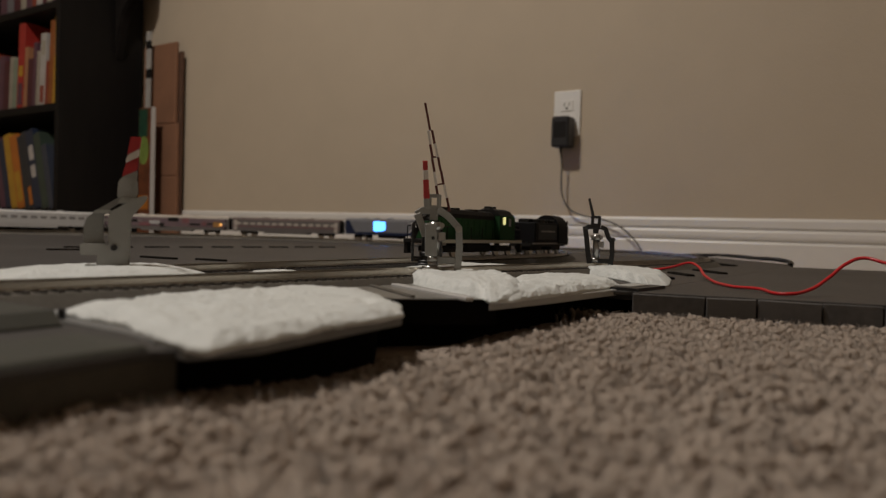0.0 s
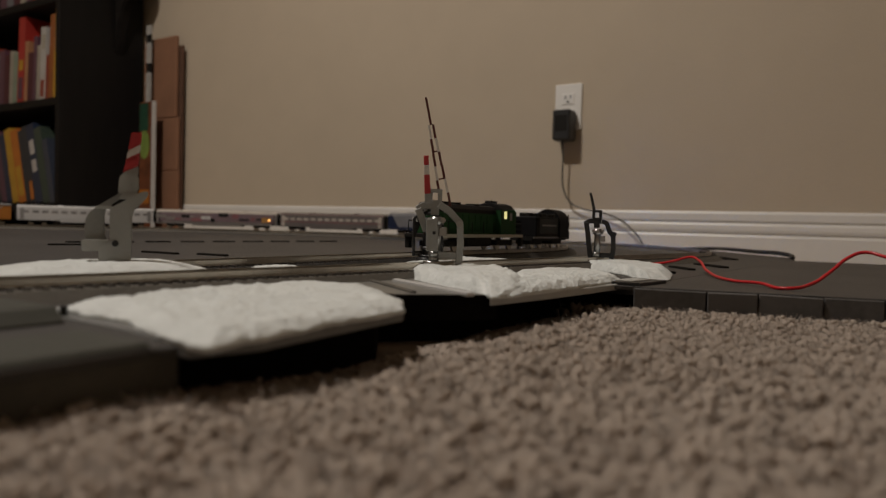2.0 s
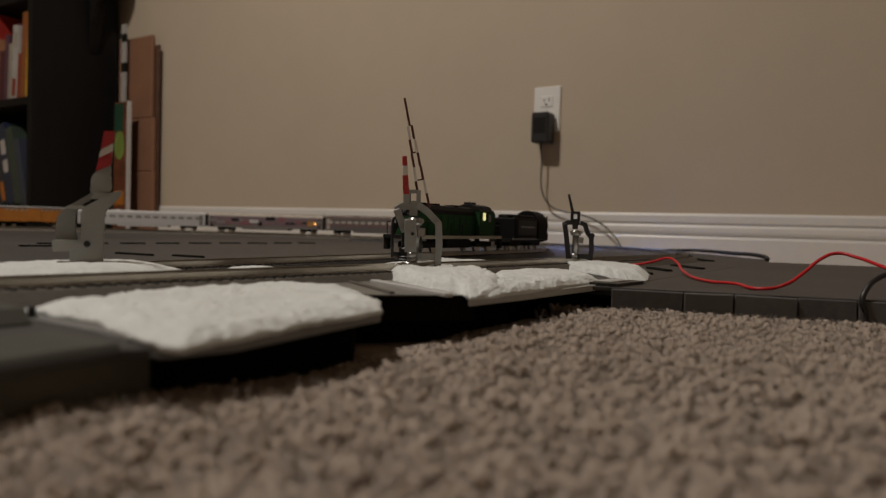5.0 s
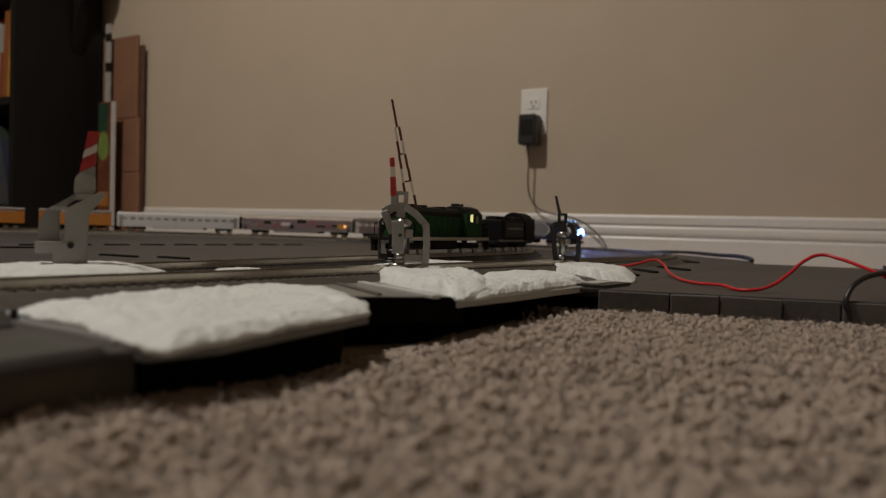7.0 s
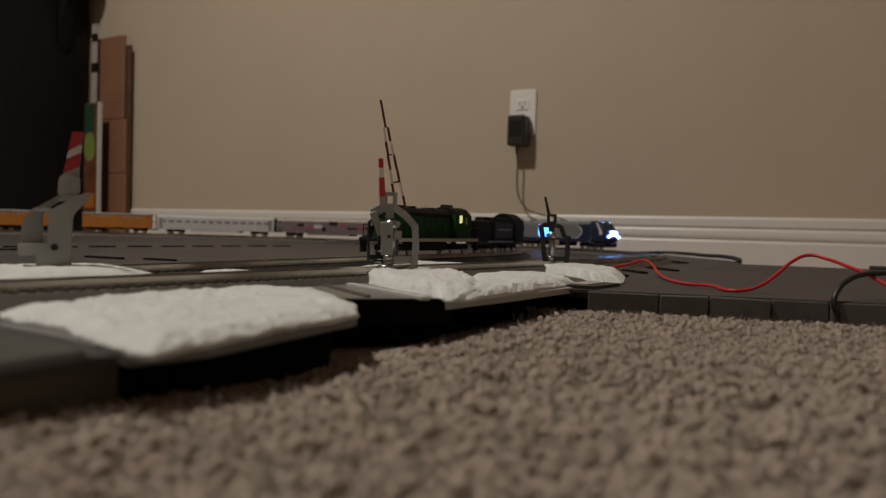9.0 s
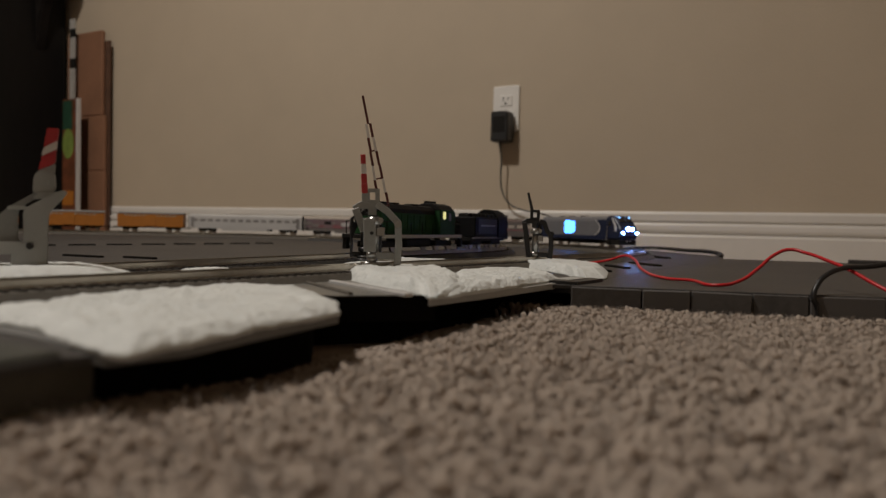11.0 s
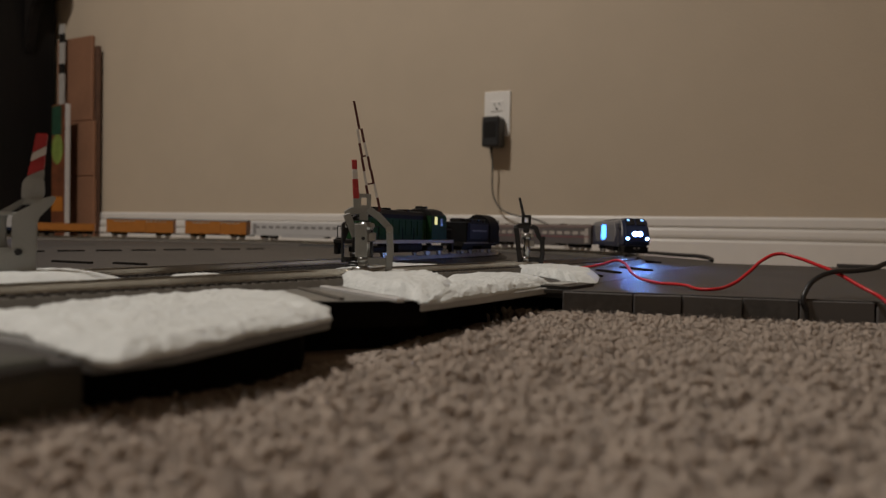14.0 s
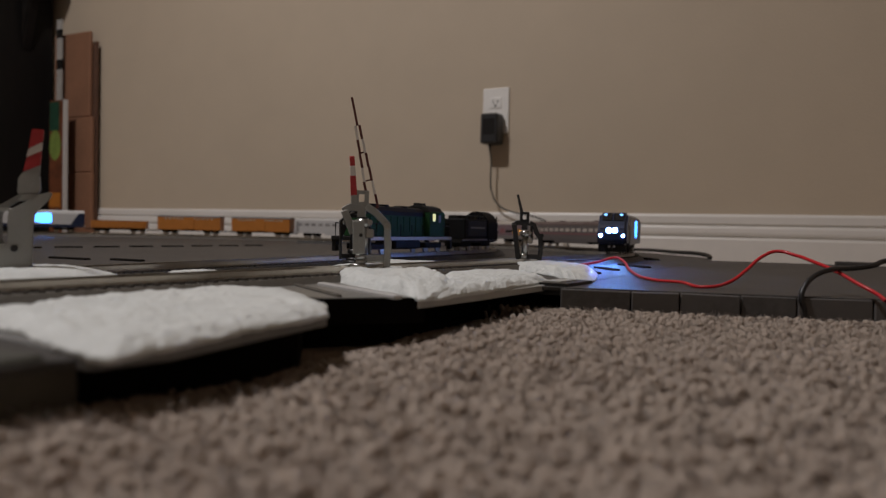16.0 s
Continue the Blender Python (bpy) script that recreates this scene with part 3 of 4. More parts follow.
        sheet("boom", [(a[0], a[1] - slant), (b[0], b[1] + slant), (d[0], d[1] + rise), (c[0], c[1] - rise)], -1.8, 2.2, mat)


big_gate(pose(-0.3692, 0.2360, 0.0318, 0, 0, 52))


def plate_strip(bm, pts, w, y0, y1):
    """A bent flat bar through the points (x, z), w wide."""
    left, right = [], []
    for i, p in enumerate(pts):
        a = Vector(pts[max(0, i - 1)])
        b = Vector(pts[min(len(pts) - 1, i + 1)])
        d = (b - a).normalized()
        nrm = Vector((-d.y, d.x)) * w / 2
        left.append(tuple(Vector(p) + nrm))
        right.append(tuple(Vector(p) - nrm))
    prism(bm, left + right[::-1], y0, y1, "y")


def slim_gate(m, mat, label, boom, k=1.0, long_left=True, left_plate=False):
    """A narrow gate: chrome screw post, two bent cheek bars, a square crosshead and a short boom."""
    g = thing("crossing_gate", m, label, "crossing gate", "crossing gates")
    q = 0.001 * k

    def post(bm):
        tube(bm, (-0.002, 0, -0.001), (-0.002, 0, 2.2 * q), 8.0 * q, seg=20)
        tube(bm, (-0.002, 0, 2.2 * q), (-0.002, 0, 4.6 * q), 6.6 * q, seg=20)
        tube(bm, (-0.001, 0, 4.6 * q), (-0.001, 0, 8.0 * q), 3.6 * q, seg=14)
        tube(bm, (-0.001, 0, 8.0 * q), (-0.001, 0, 12.0 * q), 4.4 * q, 3.4 * q, seg=14)
        tube(bm, (0, 0, 12.0 * q), (0, 0, 33.0 * q), (4.0 if left_plate else 3.5) * q, seg=14)
        tube(bm, (0, 0, 31.0 * q), (0, 0, 36.5 * q), 5.4 * q, 4.0 * q, seg=16)
    simple("post", post, M_CHROME, g, "chrome screw post", True)
    for x in (-4.6, 0.0, 5.2):
        simple("bolt", lambda bm: (tube(bm, (x * q, -0.0035, 34.0 * q), (x * q, -0.0060, 34.0 * q), 1.8 * q, seg=10), tube(bm, (x * q, -0.0060, 34.0 * q), (x * q, -0.0072, 34.0 * q), 1.0 * q, seg=8)), M_CHROME, g)
    boxpart("bracket", (5.0 * q, -0.002, 26.0 * q), (6.0 * q, 0.004, 6.5 * q), M_CHROME, g, 0.0006)

    def bar(name, pts, w, y=0.0):
        b = bmesh.new()
        plate_strip(b, [(x * q, z * q) for x, z in pts], w * q, y - 0.0018 * k, y + 0.0018 * k)
        bmesh.ops.bevel(b, geom=b.edges[:], offset=0.0004, segments=1, affect="EDGES")
        part(name, b, mat, g)
    bar("yoke_bar", [(-13.8, 41.5), (-9.0, 44.5), (3.5, 44.5)], 5.2)
    bar("cheek_bar", [(-13.0, 42.0), (-9.6, 34.0), (-6.5, 26.0)] if not long_left else [(-12.0, 43.0), (-10.2, 33.0), (-8.4, 18.0), (-6.6, 6.0)], 5.2, -0.002)
    bar("cheek_bar", [(2.0, 45.5), (9.5, 40.5), (17.2, 32.5), (18.0, 18.0), (17.0, 0.5)] if not long_left else [(4.0, 44.5), (9.0, 42.5), (12.0, 34.0), (16.0, 29.0), (16.6, 16.0), (14.6, 0.5)], 5.0, -0.001)
    bar("foot_bar", [(2.0, 9.0), (16.0, 9.0)], 5.0)
    simple("pivot_pin", lambda bm: tube(bm, (17.0 * q, -0.006, 31.5 * q), (17.0 * q, 0.003, 31.5 * q), 2.4 * q, seg=12), M_CHROME if left_plate else mat, g)
    if left_plate:
        bar("cheek_plate", [(-3.0, 35.0), (-2.4, 24.0), (-2.2, 12.0)], 8.5, -0.0068)
        simple("hub", lambda bm: tube(bm, (-1.0 * q, -0.0090, 25.0 * q), (-1.0 * q, -0.0085, 25.0 * q), 1.3 * q, seg=10), M_BLACK, g)

    def crosshead(bm):
        for x in (-4.6, 2.4):
            box(bm, (x * q, 0, 51.0 * q), (3.2 * q, 0.0040, 10.5 * q), None, 0.0004)
        for z in (47.0, 55.0):
            box(bm, (-1.1 * q, 0, z * q), (4.6 * q, 0.0038, 2.6 * q), None, 0.0003)
        box(bm, (-1.0 * q, 0, 40.5 * q), (6.0 * q, 0.0036, 6.0 * q), None, 0.0005)
    simple("crosshead", crosshead, mat, g)
    boom(g)
    return g


slim_gate(pose(-0.2635, 0.412, 0.0300, 0, 0, 32), M_GREYGATE, "grey plastic crossing gate with a raised red boom", short_boom(0.034, (0, -4, 0), (M_GREYGATE, M_RED, M_RED, M_BOOMWHITE, M_RED), (-0.0060, -0.0005, 0.046), 0.0046), 1.0, False, True)
slim_gate(pose(-0.2235, 0.640, 0.0275, 0, 0, 19), M_BLACK, "black plastic crossing gate on white plaster", short_boom(0.019, (0, -14, 0), (M_BLACK, M_BLACK, M_BLACK), (-0.0035, 0, 0.050), 0.0030), 0.92)
gate(pose(-0.318, 0.485, 0.0305, 0, 0, 30), M_BLACK, "black crossing gate with a raised lattice boom", lattice_boom, 0.4, 0.8, M_BLACK)

# ---- rolling stock ----
WHEELS = []


def bogie(parent, x, span=0.028, r=0.0055):
    b = boxpart("truck", (x, 0, 0.0085), (span + 0.012, 0.022, 0.006), M_UNDER, parent, 0.001)
    for dx in (-span / 2, span / 2):
        w = simple("wheelset", lambda bm: [tube(bm, (0, k * 0.0095, 0), (0, k * 0.0070, 0), r, seg=14) for k in (-1, 1)] + [tube(bm, (0, -0.0095, 0), (0, 0.0095, 0), 0.001, seg=6)], M_RAIL, b)
        w.matrix_basis = pose(x + dx, 0, r)
        WHEELS.append((w, parent, x + dx, r))


def shell(prof, x0, x1, bevel=0.0006):
    """A body of constant section along x; prof holds (y, z) of one half, from the sill up to the ridge."""
    def fn(bm):
        ring = prof + [(-y, z) for y, z in reversed(prof) if y > 1e-6]
        prism(bm, ring, x0, x1, "x")
        bmesh.ops.bevel(bm, geom=[e for e in bm.edges if abs(e.verts[0].co.x - e.verts[1].co.x) < 1e-6], offset=bevel, segments=1, affect="EDGES")
    return fn


def coach(label, L, body_mat, stripe, roof_mat, tall=0.0, patches=(), glass=M_PALEWIN):
    c = thing("passenger_car", Matrix(), label, "passenger car", "cars of the moving train")
    h = 0.046 + tall
    simple("body", shell([(0.0172, 0.011), (0.0176, 0.016), (0.0176, h - 0.006)], -L / 2, L / 2), body_mat, c)
    simple("roof", shell([(0.0178, h - 0.006), (0.0170, h - 0.0025), (0.0125, h), (0.006, h + 0.001)], -L / 2, L / 2), roof_mat, c)
    for k in (-1, 1):
        n = 14
        for i in range(n):
            boxpart("window", (-L / 2 + L * (i + 0.9) / (n + 0.8), k * 0.0177, h - 0.0145), (L / n * 0.62, 0.0006, 0.0060), glass, c)
        if stripe:
            boxpart("stripe", (0, k * 0.0178, h - 0.0215), (L * 0.985, 0.0006, 0.0022), stripe, c)
        for x, z, w, hh, mt in patches:
            boxpart("graphic_panel", (x * L, k * (0.0179 + 0.00004 * patches.index((x, z, w, hh, mt))), z), (w * L, 0.0005, hh), mt, c)
        for x in (-0.465, 0.465):
            boxpart("vestibule_door", (x * L, k * 0.0177, 0.0265), (0.0085, 0.0008, 0.026), glass, c, 0.0002)
        boxpart("skirt", (0, k * 0.0165, 0.0095), (L * 0.40, 0.0010, 0.0050), body_mat, c, 0.0003)
    for i in range(9):
        boxpart("roof_rib", (-L * 0.44 + L * 0.11 * i, 0, h + 0.0008), (0.0014, 0.024, 0.0010), roof_mat, c)
    for x in (-0.2, 0.22):
        boxpart("roof_vent", (x * L, 0, h + 0.0018), (0.012, 0.008, 0.0022), roof_mat, c, 0.0005)
    boxpart("underframe", (0, 0, 0.0105), (L * 0.42, 0.022, 0.007), M_UNDER, c, 0.001)
    for x in (-L * 0.36, L * 0.36):
        bogie(c, x)
    for x in (-L / 2 - 0.003, L / 2 + 0.003):
        boxpart("diaphragm", (x, 0, 0.028), (0.006, 0.016, 0.030), M_UNDER, c)
    return c


def boxcar(label, L):
    c = thing("boxcar", Matrix(), label, "boxcar", "cars of the moving train")
    simple("body", shell([(0.0168, 0.012), (0.0168, 0.044)], -L / 2, L / 2), M_ORANGE, c)
    simple("roof", shell([(0.0178, 0.0435), (0.0178, 0.0455), (0.001, 0.0485)], -L / 2 - 0.001, L / 2 + 0.001), M_ROOFGREY, c)
    for k in (-1, 1):
        boxpart("door", (0.0, k * 0.0174, 0.028), (0.026, 0.0012, 0.029), M_ORANGE, c, 0.0003)
        for i in range(12):
            boxpart("lettering_bar", ((i - 5.5) * L * 0.066, k * 0.0172, 0.0395), (L * 0.042, 0.0006, 0.0022), M_SAND, c)
        for x in (-0.44, -0.22, 0.22, 0.44):
            boxpart("side_rib", (x * L, k * 0.0170, 0.026), (0.0010, 0.0008, 0.024), M_ORANGE, c)
    boxpart("underframe", (0, 0, 0.011), (L * 0.96, 0.012, 0.004), M_UNDER, c)
    for x in (-L * 0.33, L * 0.33):
        bogie(c, x, 0.021, 0.0048)
    boxpart("coupler", (L / 2 + 0.007, 0, 0.0095), (0.016, 0.003, 0.003), M_UNDER, c)
    boxpart("coupler", (-L / 2 - 0.007, 0, 0.0095), (0.016, 0.003, 0.003), M_UNDER, c)
    simple("brake_wheel", lambda bm: tube(bm, (-L / 2 - 0.0015, 0.006, 0.036), (-L / 2 - 0.0005, 0.006, 0.036), 0.004), M_UNDER, c)
    return c


def ring_tube(bm, at, depth, r_in, r_out, seg=14):
    """A hollow sleeve along x."""
    x0, y, z = at
    rows = []
    for x, r in ((x0, r_in), (x0 + depth, r_in), (x0 + depth, r_out), (x0, r_out)):
        rows.append([bm.verts.new((x, y + r * math.cos(2 * math.pi * i / seg), z + r * math.sin(2 * math.pi * i / seg))) for i in range(seg)])
    for a, b in zip(rows, rows[1:] + rows[:1]):
        for i in range(seg):
            bm.faces.new((a[i], a[(i + 1) % seg], b[(i + 1) % seg], b[i]))
    bmesh.ops.recalc_face_normals(bm, faces=bm.faces[:])


def passenger_loco(label, L, lamp_x, body_mat, lit=True):
    c = thing("locomotive", Matrix(), label, "locomotive")
    h = 0.053
    f = L / 2
    simple("body", shell([(0.0176, 0.012), (0.0178, 0.016), (0.0178, h - 0.009), (0.0165, h - 0.004), (0.012, h - 0.0008), (0.006, h)], -f, f - 0.040), body_mat, c, smooth=False)

    def cab(bm):
        prism(bm, [(f - 0.040, 0.012), (f - 0.040, h), (f - 0.022, h), (f - 0.008, h - 0.013), (f - 0.001, h - 0.022), (f, h - 0.030), (f - 0.001, 0.016), (f - 0.004, 0.012)], -0.0178, 0.0178, "y")
        bmesh.ops.bevel(bm, geom=[e for e in bm.edges if abs(e.verts[0].co.x - f + 0.04) > 1e-5 or abs(e.verts[1].co.x - f + 0.04) > 1e-5], offset=0.0032, segments=3, affect="EDGES")
    simple("cab", cab, M_BLUE, c)
    simple("pilot", lambda bm: prism(bm, [(f - 0.03, 0.004), (f - 0.03, 0.0125), (f - 0.003, 0.0125), (f - 0.005, 0.004)], -0.0165, 0.0165, "y"), M_UNDER, c)
    m = pose(f - 0.0150, 0, h - 0.0060, 0, math.degrees(math.atan2(0.013, 0.014)), 0)
    lamp_mat = M_HEADLAMP if lit else M_WINDOW
    mark_mat = M_MARKER if lit else M_WINDOW
    for k in (-1, 1):
        boxpart("windscreen", (0, k * 0.0072, 0.0004), (0.0135, 0.0120, 0.0014), M_WINDOW, c, 0.0005, m=m)
        boxpart("cab_window", (f - 0.031, k * 0.0179, h - 0.013), (0.009, 0.0008, 0.008), M_WINDOW, c, 0.0003)
        for part_name, y, z, r in (("headlight", 0.0036, h - 0.0225, 0.0027), ("ditch_light", 0.0132, h - 0.0290, 0.0015)):
            unit = simple(part_name, lambda bm: tube(bm, (f - 0.006, k * y, z), (f + 0.0012, k * y, z), r), lamp_mat, c)
            # On the lit engine this sleeve emits, adding a blue glow round the lens.
            simple("lens_glow_ring", lambda bm: ring_tube(bm, (f - 0.006, k * y, z), 0.0082, r * 1.03, r * 1.26), mark_mat, unit)
        simple("marker_light", lambda bm: tube(bm, (f - 0.024, k * 0.0095, h - 0.0030), (f - 0.0160, k * 0.0095, h - 0.0045), 0.0024), mark_mat, c)
        # Steel stubs added for the lamp reflections low on the pilot.
        simple("coupler_glint", lambda bm: tube(bm, (f - 0.004, k * 0.0030, 0.0105), (f - 0.0018, k * 0.0030, 0.0105), 0.0014), M_STEEL, c)
        # white flash raked back along the cab corner
        simple("livery_flash", lambda bm: prism(bm, [(f - 0.0270, h - 0.003), (f - 0.0225, h - 0.004), (f - 0.0105, h - 0.020), (f - 0.0120, h - 0.026), (f - 0.0165, h - 0.026), (f - 0.0185, h - 0.016)], k * 0.0176, k * 0.0182, "y"), M_WHITEFLASH, c)
        box_lamp = bmesh.new()
        prism(box_lamp, [(lamp_x + x, 0.0335 + z) for x, z in ((-0.017, -0.009), (-0.014, -0.012), (0.006, -0.012), (0.010, -0.010), (0.016, -0.010), (0.018, -0.007), (0.018, 0.008), (0.015, 0.011), (0.003, 0.011), (0.0, 0.012), (-0.014, 0.012), (-0.017, 0.009))], k * 0.0176, k * 0.0186, "y")
        part("side_lamp", box_lamp, M_BLUELAMP, c)
        boxpart("lower_band", (-0.02, k * 0.0180, 0.0155), (L - 0.045, 0.0007, 0.0065), M_BLUE, c)
        simple("livery_panel", lambda bm: prism(bm, [(-f + 0.0005, 0.019), (-f + 0.0005, 0.046), (-f + 0.013, 0.046), (-f + 0.021, 0.033), (-f + 0.030, 0.019)], k * 0.0178, k * 0.0183, "y"), M_BLUE, c)
        arc = [(f - 0.072 + 0.014 * math.sin(math.pi * i / 12) * 1.0, 0.019 + 0.027 * i / 12) for i in range(13)]
        simple("livery_panel", lambda bm: prism(bm, arc + [(f - 0.0405, 0.046), (f - 0.0405, 0.019)], k * 0.0178, k * 0.0183, "y"), M_BLUE, c)
        simple("livery_line", lambda bm: prism(bm, arc + [(x - 0.0028, z) for x, z in reversed(arc)], k * 0.0178, k * 0.0185, "y"), M_LIGHTSTEEL, c)
        simple("grab_rail", lambda bm: tube(bm, (f - 0.037, k * 0.0186, 0.016), (f - 0.037, k * 0.0186, 0.036), 0.0005, seg=6), M_STEEL, c)
        boxpart("step", (f - 0.034, k * 0.0172, 0.0075), (0.010, 0.002, 0.008), M_UNDER, c)
    boxpart("windscreen_bar", (0, 0, 0.0006), (0.0135, 0.0016, 0.0016), M_BLUE, c, m=m)
    for x in (-0.30, -0.18, -0.02):
        simple("roof_fan", lambda bm: tube(bm, (x * L, 0, h - 0.0005), (x * L, 0, h + 0.0012), 0.0075, seg=18), M_UNDER, c)
    boxpart("coupler", (f + 0.003, 0, 0.0085), (0.010, 0.003, 0.003), M_UNDER, c)
    boxpart("fuel_tank", (0, 0, 0.009), (L * 0.26, 0.026, 0.009), M_UNDER, c, 0.002)
    for x in (-L * 0.33, L * 0.31):
        bogie(c, x, 0.032, 0.0060)
    return c


def gondola(label, L):
    c = thing("gondola_car", Matrix(), label, "gondola car", "cars of the moving train")
    boxpart("floor_plate", (0, 0, 0.0145), (L, 0.0335, 0.004), M_ORANGE, c, 0.0005)
    for k in (-1, 1):
        boxpart("side_wall", (0, k * 0.0165, 0.0225), (L, 0.0014, 0.014), M_ORANGE, c, 0.0003)
        boxpart("top_rail", (0, k * 0.0166, 0.0302), (L + 0.001, 0.0024, 0.0016), M_ORANGE, c, 0.0003)
        boxpart("end_wall", (k * (L / 2 - 0.0007), 0, 0.0225), (0.0014, 0.0316, 0.014), M_ORANGE, c, 0.0003)
        for i in range(7):
            boxpart("side_rib", ((i - 3) * L * 0.15, k * 0.0174, 0.0225), (0.0014, 0.0010, 0.0135), M_ORANGE, c)
        boxpart("coupler", (k * (L / 2 + 0.007), 0, 0.0095), (0.016, 0.003, 0.003), M_UNDER, c)
    boxpart("underframe", (0, 0, 0.0105), (L * 0.92, 0.012, 0.004), M_UNDER, c)
    for x in (-L * 0.33, L * 0.33):
        bogie(c, x, 0.021, 0.0048)
    return c


V0, S0 = 0.0625, 1.3343
train = []
LOCO_L = 0.2617


def add(car, front, rear):
    """front and rear: metres behind the leading nose."""
    train.append((car, (front + rear) / 2, rear - front))


M_PINK = material("graphic_pink", (0.42, 0.28, 0.27), 0.45, vary=0.5, scale=60, color2=(0.16, 0.12, 0.15))
M_CREAM = material("cream_roof_paint", (0.45, 0.40, 0.35), 0.5, vary=0.2, scale=60)
M_AMBER = glow("amber_lamp", (1.0, 0.45, 0.12), 2.5)
M_GREYWIN = material("grey_glazing", (0.24, 0.23, 0.225), 0.35, vary=0.3, scale=40)
M_RUST = material("graphic_amber", (0.42, 0.22, 0.07), 0.45, vary=0.4, scale=90)
M_STRIPE = material("red_blue_stripe", (0.24, 0.10, 0.11), 0.45, vary=0.2, scale=60)
M_COACH = material("dull_silver", (0.16, 0.145, 0.14), 0.42, metal=0.3, vary=0.12, scale=40)
M_MAROONROOF = material("maroon_roof_paint", (0.13, 0.095, 0.088), 0.5, vary=0.25, scale=50)
add(passenger_loco("blue and grey passenger locomotive with lit headlights", LOCO_L, -0.0267, M_LOCOGREY), 0.0, LOCO_L)
add(coach("dull silver passenger car with a maroon roof and red stripe", 0.290, M_COACH, M_STRIPE, M_MAROONROOF, glass=M_CREAM), 0.284, 0.574)
random.seed(11)
DECOR = [M_PINK, M_RUST, M_WINDOW, M_UNDER, M_STEEL, M_LIGHTSTEEL, M_STRIPE]
decor = [(0.0, 0.0285, 0.94, 0.021, M_PINK)]
for i in range(16):
    decor.append((-0.46 + 0.92 * i / 15 + random.uniform(-0.02, 0.02), random.uniform(0.022, 0.036), random.uniform(0.03, 0.09), random.uniform(0.004, 0.012), random.choice(DECOR)))
decor.append((0.40, 0.026, 0.06, 0.013, M_RUST))
add(coach("silver passenger car with mottled pink and amber graphics", 0.304, M_STEEL, None, M_CREAM, patches=[(x, z, w, h, m) for x, z, w, h, m in decor], glass=M_WINDOW), 0.587, 0.891)
for k in (-1, 1):
    simple("marker_light", lambda bm: tube(bm, (0.132, k * 0.0178, 0.026), (0.132, k * 0.0192, 0.026), 0.0024), M_AMBER, train[-1][0], "amber marker light")
add(coach("pale silver passenger car with dark windows", 0.297, M_LIGHTSTEEL, None, M_LIGHTSTEEL, glass=M_GREYWIN), 0.901, 1.203)
add(boxcar("orange boxcar with pale lettering bars", 0.156), 1.216, 1.374)
add(boxcar("orange boxcar with pale lettering bars", 0.156), 1.405, 1.562)
add(gondola("low-sided orange gondola car", 0.126), 1.591, 1.717)
add(passenger_loco("pale grey and blue locomotive at the train's tail", LOCO_L, -0.044, M_LIGHTSTEEL, False), 1.735, 1.735 + LOCO_L)
TAIL = train[-1][0]


# ---- standing engines on the siding ----
def place_on(way, s, L):
    a, b = way(s - L * 0.33)[0], way(s + L * 0.33)[0]
    d = b - a
    p = (a + b) / 2
    return pose(p.x, p.y, RAILZ, 0, 0, math.degrees(math.atan2(d.y, d.x)))


